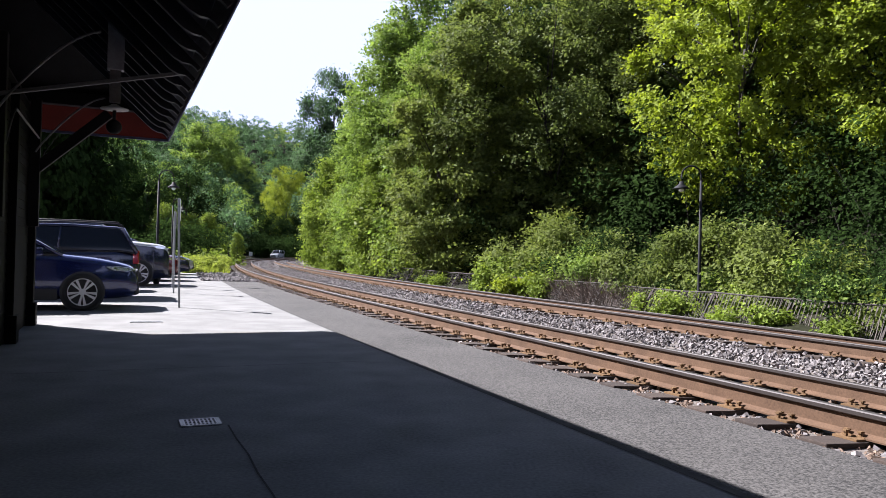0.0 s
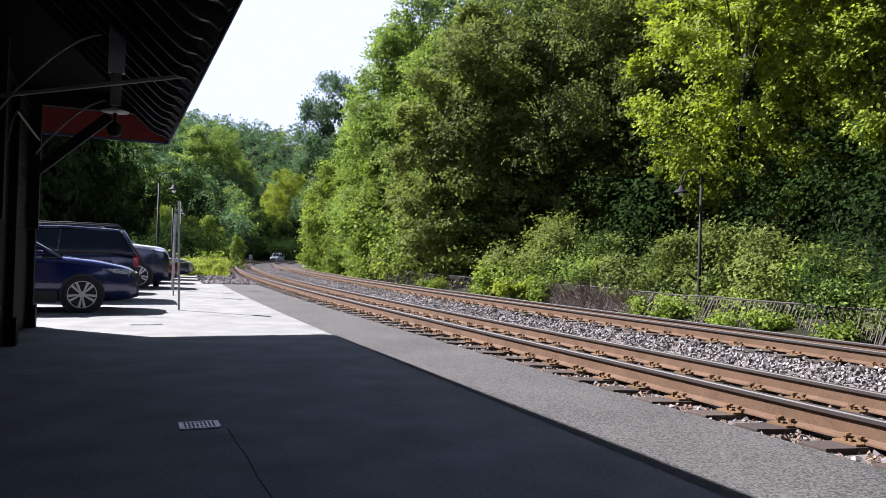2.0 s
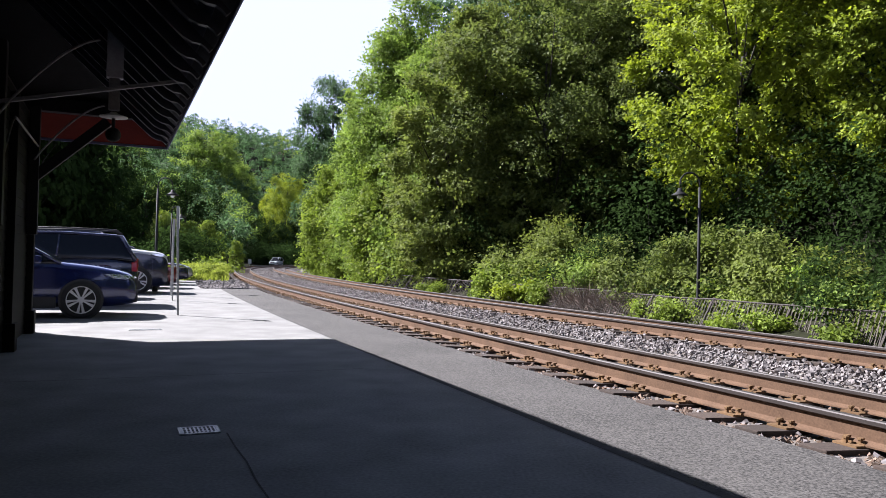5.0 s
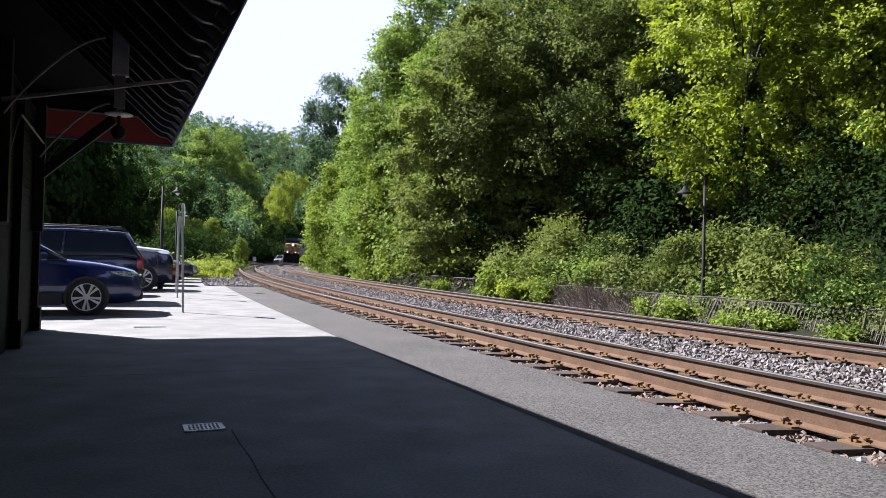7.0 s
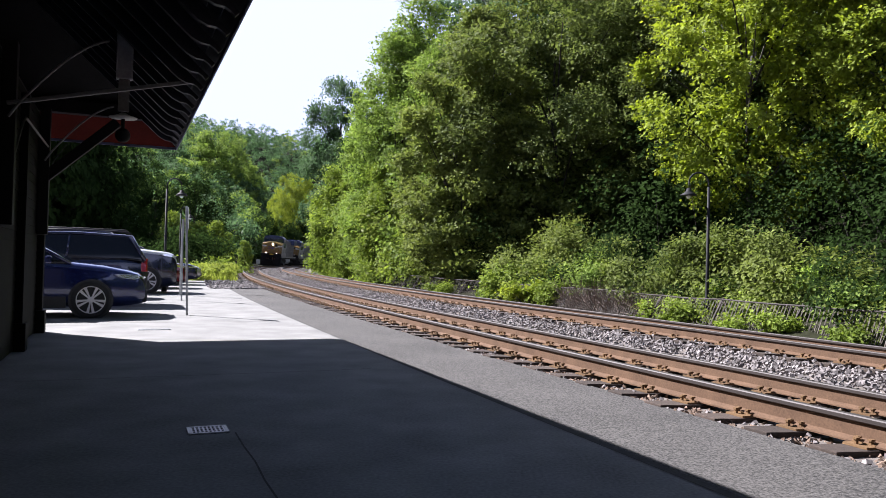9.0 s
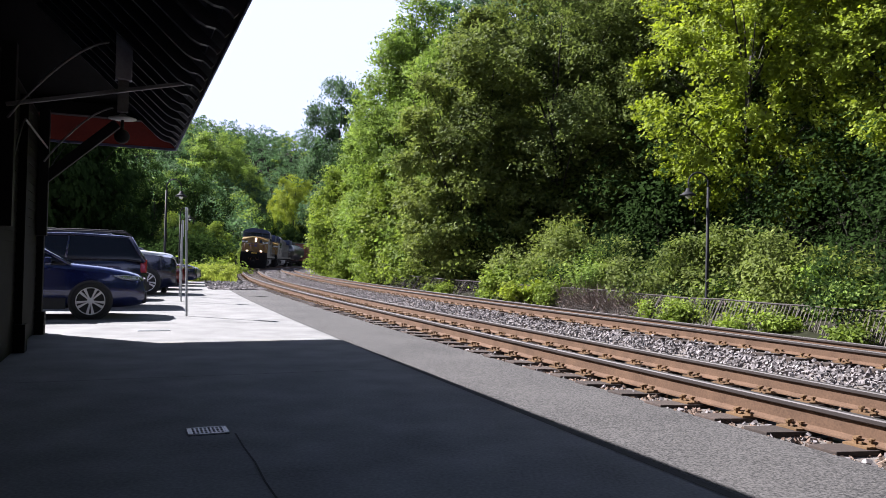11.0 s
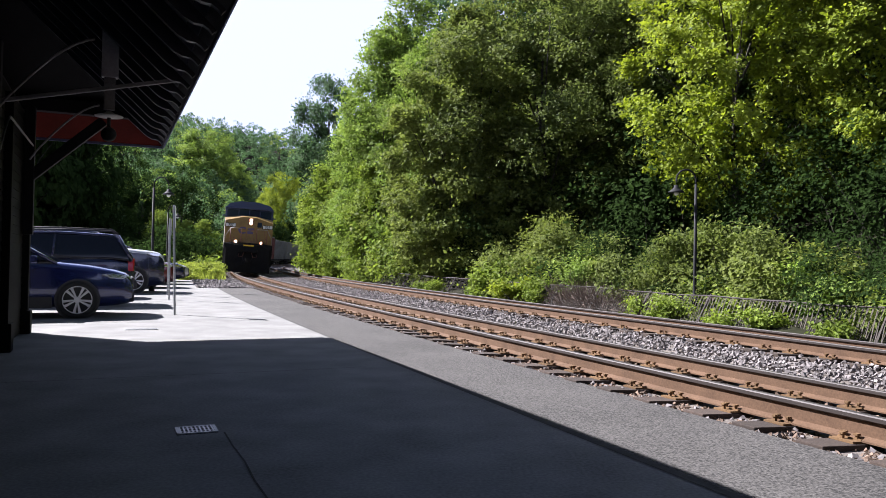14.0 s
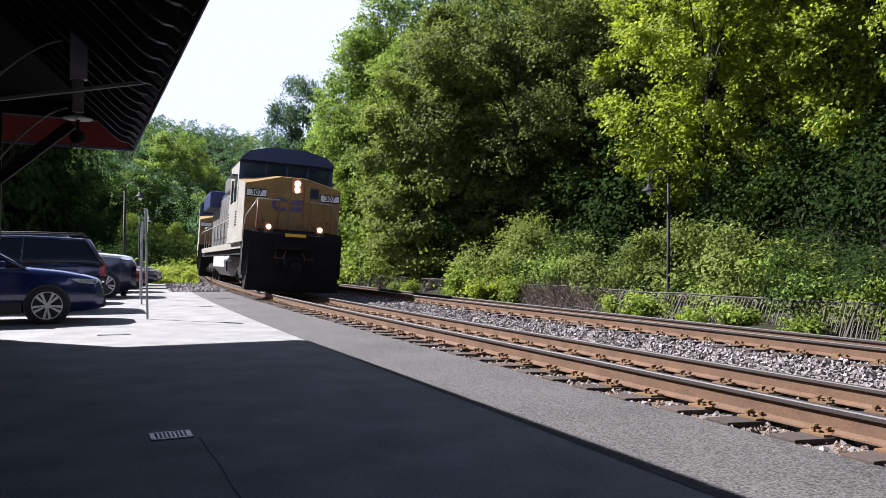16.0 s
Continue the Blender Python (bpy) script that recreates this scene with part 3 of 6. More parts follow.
def build_platform_lamp():
    la = empty("platform_lamp", site_pose(-0.05, 9.35, 0), "hanging platform lamp with a pale dish shade under the canopy", "lamp")
    bm = bmesh.new()
    box(bm, -0.09, 0.09, -0.06, 0.06, 3.25, 3.82, bevel=0.012)
    part("housing", bm, M_LAMPGREY, la, "grey vertical housing")
    bm = bmesh.new()
    box(bm, -0.06, 0.06, -0.04, 0.04, 2.88, 3.25, bevel=0.01)
    part("stem", bm, M_GREYWOOD, la)
    bm = bmesh.new()
    lathe(bm, [(0.15, 2.80), (0.155, 2.808), (0.06, 2.838), (0.03, 2.86), (0.0001, 2.86)], 28)
    part("shade", bm, M_PAINTW, la, "pale enamel dish shade", smooth=True)
    bm = bmesh.new()
    lathe(bm, [(0.02, 2.66), (0.02, 2.79), (0.0001, 2.79)], 12)
    part("holder", bm, M_BLACK, la)
    bm = bmesh.new()
    bmesh.ops.create_uvsphere(bm, u_segments=18, v_segments=12, radius=0.085, matrix=Matrix.Translation((0.0, 0, 2.60)))
    part("globe", bm, M_BLACK, la, "dark round globe", smooth=True)
    return la


STATION = build_station()
build_platform_lamp()


# ---------------------------------------------------------------- platform details
def build_grate(v, u, w, d, label, bars, pit=None):
    g = empty("drain_grate", site_pose(v, u, 0.002), label, "drain")
    bm = bmesh.new()
    for x0, x1, y0, y1 in ((-w / 2, w / 2, -d / 2, -d / 2 + 0.02), (-w / 2, w / 2, d / 2 - 0.02, d / 2), (-w / 2, -w / 2 + 0.02, -d / 2, d / 2), (w / 2 - 0.02, w / 2, -d / 2, d / 2)):
        box(bm, x0, x1, y0, y1, 0, 0.008)
    part("frame", bm, M_GALV, g)
    bm = bmesh.new()
    box(bm, -w / 2, w / 2, -d / 2, d / 2, -0.05, 0.0005)
    part("pit", bm, pit or M_BLACK, g)
    for i in range(bars):
        bm = bmesh.new()
        x = -w / 2 + w * (i + 1) / (bars + 1)
        box(bm, x - 0.006, x + 0.006, -d / 2, d / 2, 0.001, 0.007)
        part("bar", bm, M_GALV, g)
    for y in (-d / 6, d / 6):
        bm = bmesh.new()
        box(bm, -w / 2, w / 2, y - 0.005, y + 0.005, 0.001, 0.0065)
        part("bar", bm, M_GALV, g)
    return g


build_grate(0.575, 5.43, 0.27, 0.22, "galvanised square drain grate set in the platform", 9)
build_grate(0.5, 13.17, 0.5, 0.16, "pale slotted drain cover in the sunlit paving", 12, M_PAINTW)


def build_joint(pts, w, name="pavement_joint"):
    """A narrow dark joint laid just above the slab."""
    bm = bmesh.new()
    for a, b in zip(pts, pts[1:]):
        a, b = site(*a), site(*b)
        n = (b - a).normalized().cross(Vector((0, 0, 1))) * w / 2
        z = Vector((0, 0, 0.004))
        vs = [bm.verts.new(p + z) for p in (a - n, b - n, b + n, a + n)]
        bm.faces.new(vs)
    bmesh.ops.recalc_face_normals(bm, faces=bm.faces)
    return tagged(part(name, bm, M_JOINT), "dark joint between paving slabs", "joint", kind="structure")


rj = random.Random(4)
for u0 in (2.2, 8.0, 14.6, 21.0, 27.5, 34.0):
    build_joint([(-0.9 + 0.5 * i, u0 + rj.uniform(-0.02, 0.02)) for i in range(8)], 0.014)
build_joint([(0.75 + rj.uniform(-0.015, 0.015), 0.5 + 0.4 * i) for i in range(13)], 0.012)
edge_line = sweep("pavement_edge", [(SEAM - 0.09, 0.0045), (SEAM - 0.014, 0.0045)], -30, 38, 1.0, M_JOINT, closed=False)
tagged(edge_line, "dark tarred edge between slab and asphalt", "joint", kind="structure")


def build_sign_post(v, u, h, lean, label):
    sp = empty("sign_post", site_pose(v, u, -0.02) @ pose(0, 0, 0, 0, lean, 0), label, "sign post", "sign posts")
    bm = bmesh.new()
    box(bm, -0.008, 0.0, -0.032, 0.032, 0, h)
    box(bm, 0.0, 0.032, -0.036, -0.028, 0, h)
    box(bm, 0.0, 0.032, 0.028, 0.036, 0, h)
    part("post", bm, M_GALV, sp, "galvanised channel post")
    bm = bmesh.new()
    box(bm, 0.034, 0.038, -0.15, 0.15, h - 0.48, h - 0.02, bevel=0.0015)
    part("plate", bm, M_GALV, sp, "thin sign plate seen from its edge")
    for z in (h - 0.42, h - 0.08):
        bm = bmesh.new()
        lathe(bm, [(0.008, 0.0), (0.008, 0.012), (0.0001, 0.014)], 8, pose(0.036, 0.015, z, 0, 90, 0))
        part("bolt", bm, M_GALV, sp)
    return sp


build_sign_post(1.24, 16.41, 2.3, -1.6, "leaning galvanised parking sign post on the paving")
build_sign_post(1.51, 22.0, 2.3, -0.5, "galvanised parking sign post on the paving")
build_sign_post(1.66, 24.93, 2.3, 0.4, "galvanised parking sign post on the paving")


def build_street_lamp(x, y, z, turn, height=4.0):
    la = empty("street_lamp", pose(x, y, z, 0, 0, turn), "black gooseneck street lamp with a bell shade", "street lamp", "street lamps")
    bm = bmesh.new()
    lathe(bm, [(0.09, 0), (0.10, 0.05), (0.075, 0.12), (0.07, 0.5), (0.085, 0.55), (0.05, 0.62), (0.045, 1.0), (0.035, height - 0.4), (0.0001, height - 0.4)], 14)
    part("pole", bm, M_BLACK, la, smooth=True)
    bm = bmesh.new()
    pts = [(0, 0, height - 0.45)] + [(-0.26 + 0.26 * math.cos(k * math.pi / 10), 0, height - 0.3 + 0.28 * math.sin(k * math.pi / 10)) for k in range(11)] + [(-0.52, 0, height - 0.46)]
    tube(bm, pts, 0.022, 8)
    part("arm", bm, M_BLACK, la, smooth=True)
    bm = bmesh.new()
    lathe(bm, [(0.21, 0.0), (0.215, 0.012), (0.15, 0.06), (0.07, 0.12), (0.045, 0.2), (0.0001, 0.2)], 22, pose(-0.52, 0, height - 0.63))
    part("shade", bm, M_BLACK, la, smooth=True)
    bm = bmesh.new()
    bmesh.ops.create_uvsphere(bm, u_segments=12, v_segments=8, radius=0.075, matrix=Matrix.Translation((-0.52, 0, height - 0.64)))
    part("bulb", bm, M_LENS, la, smooth=True)
    return la


build_street_lamp(6.75, 19.4, -0.25, 0)
build_street_lamp(0.3, 38.6, -0.25, 0)
build_street_lamp(-9.95, 26.0, 0.0, 180)
build_street_lamp(-14.7, 40.5, 0.0, 180)


# ---------------------------------------------------------------- fence
def build_fence():
    fe = empty("trackside_fence", Matrix(), "sagging wire and slat fence leaning away from the rails", "fence")
    rng = random.Random(9)
    off, lean, H = 8.0, 0.62, 0.92

    def top(s, h=H, jitter=0.0):
        wob = 0.10 * noise.noise((s * 0.25, 3, 0)) + jitter
        p, a = rail_at(s, off + math.sin(lean + wob) * h, -0.27 + math.cos(lean + wob) * h)
        return p

    s = 2.0
    while s < 76:
        bm = bmesh.new()
        b, _ = rail_at(s, off, -0.4)
        tube(bm, [b, top(s, H + 0.05)], 0.028, 7)
        part("post", bm, M_FENCE, fe)
        s2 = s + 2.4
        bm = bmesh.new()
        tube(bm, [top(s + (s2 - s) * k / 4, H - 0.02 * math.sin(k / 4 * math.pi)) for k in range(5)], 0.022, 6)
        part("top_rail", bm, M_FENCE, fe)
        s = s2
    V, F = [], []
    s = 2.0
    while s < 76:
        ds = 0.11 if s < 30 else 0.17
        for sg in (-1, 1):
            j = rng.uniform(-0.05, 0.05)
            a0, _ = rail_at(s + rng.uniform(-0.02, 0.02), off, -0.35)
            b0 = top(s + sg * 0.02 + (0.16 if sg > 0 else 0.05), H - 0.03, j * 0.5)
            w = Vector((0, 0.005 if sg < 0 else 0.011, 0))
            q = Vector((0.004, 0, 0.004))
            k = len(V)
            V += [a0 - w - q, a0 + w - q, b0 + w - q, b0 - w - q, a0 - w + q, a0 + w + q, b0 + w + q, b0 - w + q]
            F += [(k, k + 1, k + 2, k + 3), (k + 4, k + 7, k + 6, k + 5), (k, k + 3, k + 7, k + 4), (k + 1, k + 5, k + 6, k + 2)]
        s += ds
    tagged(raw("slat", [tuple(v) for v in V], F, M_FENCE, fe), "weathered slats and wires", kind="stuff")
    # grey concrete blocks under the fence far along
    for i in range(6):
        p, a = rail_at(78 + i * 1.9, 7.9, -0.3)
        bm = bmesh.new()
        box(bm, -0.15, 0.15, -0.9, 0.9, 0, 0.75, bevel=0.03)
        ob = part("barrier_block", bm, M_BLOCK)
        ob.matrix_basis = pose(p.x, p.y, p.z, 0, 0, math.degrees(a))
        tagged(ob, "weathered grey concrete barrier block by the track", "barrier", "barrier blocks")


build_fence()


def build_marker(px, y, z, w, h, label):
    x = px * y
    ma = empty("track_marker", pose(x, y, 0), label, "marker")
    bm = bmesh.new()
    tube(bm, [(0, 0, -0.3), (0, 0, z + h)], 0.03, 6)
    part("post", bm, M_GALV, ma)
    bm = bmesh.new()
    box(bm, -w / 2, w / 2, -0.06, -0.035, z, z + h, bevel=0.006)
    part("plate", bm, M_PAINTW, ma, "small white plate")


build_marker(-0.2565, 128, 0.4, 0.6, 0.75, "small white trackside marker on a post")
build_marker(-0.385, 62, 0.6, 0.3, 0.5, "small pale trackside marker on a post")
# ---------------------------------------------------------------- trees
def leaf_cloud(rng, centres, radii, count, size, squash=0.8, droop=0.3, single=False):
    """Folded leaf blades scattered in the outer shells of many small clumps."""
    centres, radii = np.asarray(centres), np.asarray(radii)
    w = radii ** 2
    pick = rng.choice(len(radii), count, p=w / w.sum())
    d = rng.normal(size=(count, 3))
    d /= np.linalg.norm(d, axis=1)[:, None]
    d[:, 2] = np.where(d[:, 2] < -0.35, -d[:, 2], d[:, 2])
    r = radii[pick] * (1 - 0.6 * rng.random(count) ** 1.6) * (1 + 0.12 * rng.normal(size=count))
    P = centres[pick] + d * r[:, None] * np.array([1, 1, squash])
    axis = d * 0.6 + rng.normal(size=(count, 3)) * 0.6
    axis[:, 2] -= droop
    axis /= np.linalg.norm(axis, axis=1)[:, None]
    nrm = d * 0.5 + np.array([0, 0, 0.6]) + rng.normal(size=(count, 3)) * 0.45
    side = np.cross(axis, nrm)
    side /= np.linalg.norm(side, axis=1)[:, None] + 1e-9
    up = np.cross(side, axis)
    L = (size * rng.uniform(0.6, 1.3, count))[:, None]
    a = P - axis * L * 0.5
    b = P + axis * L * 0.55
    if single:
        V = np.stack([P - axis * L * 0.45 - side * L * 0.42, P - axis * L * 0.35 + side * L * 0.42, b], 1).reshape(-1, 3)
        return V, np.arange(count * 3).reshape(-1, 3)
    m1 = P + side * L * 0.36 + up * L * 0.10
    m2 = P - side * L * 0.36 + up * L * 0.10
    V = np.stack([a, m1, b, m2], 1).reshape(-1, 3)
    k = np.arange(count)[:, None] * 4
    F = np.concatenate([k + [0, 1, 2], k + [0, 2, 3]], 1).reshape(-1, 3)
    return V, F


def crown_lobes(rng, height, radius, lobes, shape, foot):
    """Bough masses on the outside of the crown: centre, size and the crown's axis height."""
    z0, z1 = height * foot, height
    zc = (z0 + z1) / 2 if shape != "round" else z0 + (z1 - z0) * 0.47
    C, R = [], []
    for i in range(lobes):
        t = (i + 0.5) / lobes
        th = i * 2.39996 + rng.normal(0, 0.25)
        if shape == "column":
            env = radius * (0.55 + 0.45 * math.sin(math.pi * min(1.0, t * 0.9 + 0.08))) * (1.0 if t < 0.7 else 1.0 - (t - 0.7) * 1.9)
            z = z0 + (z1 - z0) * (0.03 + 0.93 * t)
            rl = radius * rng.uniform(0.30, 0.46)
        else:
            u = 1 - 2 * t
            env = radius * math.sqrt(max(0.0, 1 - abs(u) ** 2.3)) * (1.0 if u > 0 else 1.0 + 0.12 * u)
            z = zc + u * ((z1 - zc) if u > 0 else (zc - z0)) * 0.92
            rl = radius * rng.uniform(0.15, 0.30)
        q = rng.uniform(0.62, 1.0)
        C.append((env * q * math.cos(th), env * q * math.sin(th), z + rng.normal(0, 0.03) * height))
        R.append(rl)
    return np.array(C), np.array(R), zc


def leaf_blades(rng, P, d, L, droop, wide=0.34):
    """A folded blade at each point, facing outwards and up, its tip hanging."""
    n = len(P)
    axis = d * np.array([0.8, 0.8, 0.3]) + rng.normal(size=(n, 3)) * 0.55
    axis[:, 2] -= droop
    axis /= np.linalg.norm(axis, axis=1)[:, None]
    nrm = d * 0.95 + np.array([0, 0, 0.4]) + rng.normal(size=(n, 3)) * 0.30
    side = np.cross(axis, nrm)
    side /= np.linalg.norm(side, axis=1)[:, None] + 1e-9
    up = np.cross(side, axis)
    L = L[:, None]
    V = np.stack([P - axis * L * 0.5, P + side * L * wide + up * L * 0.10, P + axis * L * 0.55, P - side * L * wide + up * L * 0.10], 1).reshape(-1, 3)
    k = np.arange(n)[:, None] * 4
    return V, np.concatenate([k + [0, 1, 2], k + [0, 2, 3]], 1).reshape(-1, 3)


def spray_crown(rng, C, R, zc, sprays, per, size, spread, core, squash=0.85):
    """Sprays of leaves on the outside of each bough mass, over a dense inner crown."""
    w = R ** 2
    pick = rng.choice(len(R), sprays, p=w / w.sum())
    out = C[pick] - np.array([0, 0, zc])
    out[:, 2] *= 0.6
    out /= np.linalg.norm(out, axis=1)[:, None] + 1e-9
    d = rng.normal(size=(sprays, 3)) * 0.75 + out * 0.7 + np.array([0, 0, 0.15])
    d /= np.linalg.norm(d, axis=1)[:, None]
    S = C[pick] + d * (R[pick] * rng.uniform(0.66, 1.16, sprays))[:, None] * np.array([1, 1, squash])
    keep = np.repeat(np.arange(sprays), per)
    n = len(keep)
    off = rng.normal(size=(n, 3)) * spread * np.array([1, 1, 0.55])
    off += d[keep] * rng.normal(0, spread * 0.8, n)[:, None]
    off[:, 2] -= 0.35 * np.abs(rng.normal(0, spread, n))
    face = d * 0.5 + out * 0.8
    face /= np.linalg.norm(face, axis=1)[:, None] + 1e-9
    V1, F1 = leaf_blades(rng, S[keep] + off, face[keep], size * rng.uniform(0.6, 1.3, n), 0.35)
    # the inner crown, thick enough to hold back the sun
    pk = rng.choice(len(R), core, p=w / w.sum())
    e = rng.normal(size=(core, 3))
    e /= np.linalg.norm(e, axis=1)[:, None]
    base = C[pk] * np.array([1, 1, 1]) + e * (R[pk] * 0.8 * rng.random(core) ** 0.5)[:, None]
    pull = rng.uniform(0.25, 0.72, core)[:, None]
    base = np.concatenate([base[:, :2] * pull, zc + (base[:, 2:] - zc) * (0.5 + 0.5 * pull)], 1)
    V2, F2 = leaf_blades(rng, base, e, size * 1.25 * rng.uniform(0.7, 1.2, core), 0.3, 0.42)
    return np.concatenate([V1, V2]), np.concatenate([F1, F2 + len(V1)])


def make_tree(name, height, radius, lobes, sprays, per, size, spread, core, material, seed, label, shape="round", foot=0.06):
    rng = np.random.default_rng(seed)
    tree = empty(name, Matrix(), label, "tree", "trees")
    C, R, zc = crown_lobes(rng, height, radius, lobes, shape, foot)
    bm = bmesh.new()
    tr = max(0.08, height * 0.012)
    bend = [Vector((0.012 * height * math.sin(i * 0.9 + seed), 0.012 * height * math.cos(i * 1.3 + seed), height * 0.8 * i / 5 - (0.4 if i == 0 else 0))) for i in range(6)]
    tube(bm, bend, tr, 8, tr * 0.25)
    for c in C[::max(1, len(C) // 20)]:
        c = Vector([float(q) for q in c])
        k = min(4, max(1, int(c.z / height * 4.2)))
        base = bend[k] if bend[k].z < c.z else bend[k - 1]
        tube(bm, [base, base.lerp(c, 0.5) + Vector((0, 0, 0.03 * height)), c], tr * 0.32, 5, tr * 0.08)
    part("trunk", bm, M_BARK, tree, "dark trunk with spreading limbs")
    V, F = spray_crown(rng, C, R, zc, sprays, per, size, spread, core)
    raw("crown", V, F, material, tree)
    return tree


def place(slope, y, z=None):
    """A point on the ground y metres up the valley, at x = slope * y."""
    x = slope * y
    return Vector((x, y, ground_height(x, y) if z is None else z))


MADE = {}
KINDS = {
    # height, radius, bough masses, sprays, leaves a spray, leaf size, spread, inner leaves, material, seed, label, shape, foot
    "maple": (15, 5.4, 70, 1900, 26, 0.175, 0.18, 10000, "M_LEAF_M", 1, "tall maple with a dense uneven crown, shade put into its leaf colour", "round", 0.03),
    "gold": (13, 4.0, 46, 1050, 32, 0.16, 0.17, 8000, "M_LEAF_Y", 3, "yellow-green maple with sunlit outer boughs", "round", 0.13),
    # added beside the big maple to stand for its sunlit left side
    "young": (11, 2.5, 40, 900, 28, 0.16, 0.17, 4500, "M_LEAF", 8, "young yellow-green maple added as the big maple's sunlit flank", "round", 0.03),
    "ash": (17, 2.9, 46, 1200, 22, 0.19, 0.19, 6000, "M_LEAF_P", 2, "tall slender pale green tree beside the line", "column", 0.03),
    "oak": (15, 4.4, 40, 1000, 26, 0.20, 0.22, 5000, "M_LEAF_B", 7, "blue-green oak with an open upper crown", "round", 0.2),
    "dark": (14, 5.0, 44, 800, 14, 0.27, 0.30, 4000, "M_LEAF_D", 4, "wood tree with shade put into its dark leaves", "round", 0.02),
    "vine": (8, 1.7, 26, 620, 18, 0.19, 0.22, 1500, "M_LEAF_V", 5, "vine-covered sapling, yellow-green in the sun", "column", 0.02),
    "round": (11, 4.6, 40, 900, 16, 0.32, 0.36, 2200, "M_LEAF_P", 9, "round pale green tree on the hillside", "round", 0.02),
    "grove": (14, 5.5, 30, 300, 10, 0.8, 0.6, 900, "M_LEAF_D", 6, "dark tree of the added, mostly unseen woods", "round", 0.02),
}
LEAVES = {"M_LEAF": M_LEAF, "M_LEAF_P": M_LEAF_P, "M_LEAF_Y": M_LEAF_Y, "M_LEAF_D": M_LEAF_D, "M_LEAF_V": M_LEAF_V, "M_LEAF_B": M_LEAF_B, "M_LEAF_M": M_LEAF_M}


def plant(kind, ray, depth, k, turn, z=None, kz=1.0):
    p = place(ray, depth, z)
    m = pose(p.x, p.y, p.z - 0.1, 0, 0, turn)
    if kind not in MADE:
        h, r, lobes, sprays, per, size, spread, core, material, seed, label, shape, foot = KINDS[kind]
        t = MADE[kind] = make_tree("tree", h, r, lobes, sprays, per, size, spread, core, LEAVES[material], seed, label, shape, foot)
        t.matrix_basis = m
    else:
        t = copy_thing(MADE[kind], m)
    t.scale = (k, k, k * kz)
    return t


# the wood beyond the far track, from the bend towards the station
for row in [
    ("oak", -0.148, 76, 0.95, 10, None, 1.38), ("ash", -0.138, 72, 0.62, 80), ("vine", -0.150, 61, 1.15, 0), ("vine", -0.156, 71, 1.1, 120), ("vine", -0.128, 58, 1.0, 40),
    ("ash", -0.104, 55, 0.78, 200), ("ash", -0.070, 51, 1.02, 30), ("ash", -0.045, 52, 1.16, 150), ("vine", -0.086, 49, 1.0, 60), ("ash", -0.02, 47, 0.92, 260),
    ("oak", 0.02, 56, 1.3, 20), ("oak", 0.10, 54, 1.25, 130),
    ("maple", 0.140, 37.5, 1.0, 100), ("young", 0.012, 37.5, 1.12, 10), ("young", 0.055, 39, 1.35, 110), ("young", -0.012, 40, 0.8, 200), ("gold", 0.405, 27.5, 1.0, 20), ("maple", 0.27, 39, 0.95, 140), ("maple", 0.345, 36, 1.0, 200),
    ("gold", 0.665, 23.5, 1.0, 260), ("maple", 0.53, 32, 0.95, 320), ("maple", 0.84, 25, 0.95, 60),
    # dark-leaved trees stand for the shade deep in the wood
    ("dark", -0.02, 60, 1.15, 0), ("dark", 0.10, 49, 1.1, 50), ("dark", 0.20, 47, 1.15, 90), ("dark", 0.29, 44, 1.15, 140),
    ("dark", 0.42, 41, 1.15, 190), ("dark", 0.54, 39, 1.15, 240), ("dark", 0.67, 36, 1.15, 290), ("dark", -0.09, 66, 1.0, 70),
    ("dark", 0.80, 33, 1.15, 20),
]:
    plant(*row)


# unseen woods added to close the valley behind the station, dimming sky light and reflections
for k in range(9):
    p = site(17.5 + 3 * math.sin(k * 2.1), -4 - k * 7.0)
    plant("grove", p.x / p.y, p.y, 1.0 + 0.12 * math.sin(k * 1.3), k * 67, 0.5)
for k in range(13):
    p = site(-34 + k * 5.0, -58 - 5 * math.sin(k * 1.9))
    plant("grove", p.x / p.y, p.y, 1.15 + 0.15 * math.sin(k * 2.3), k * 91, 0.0)


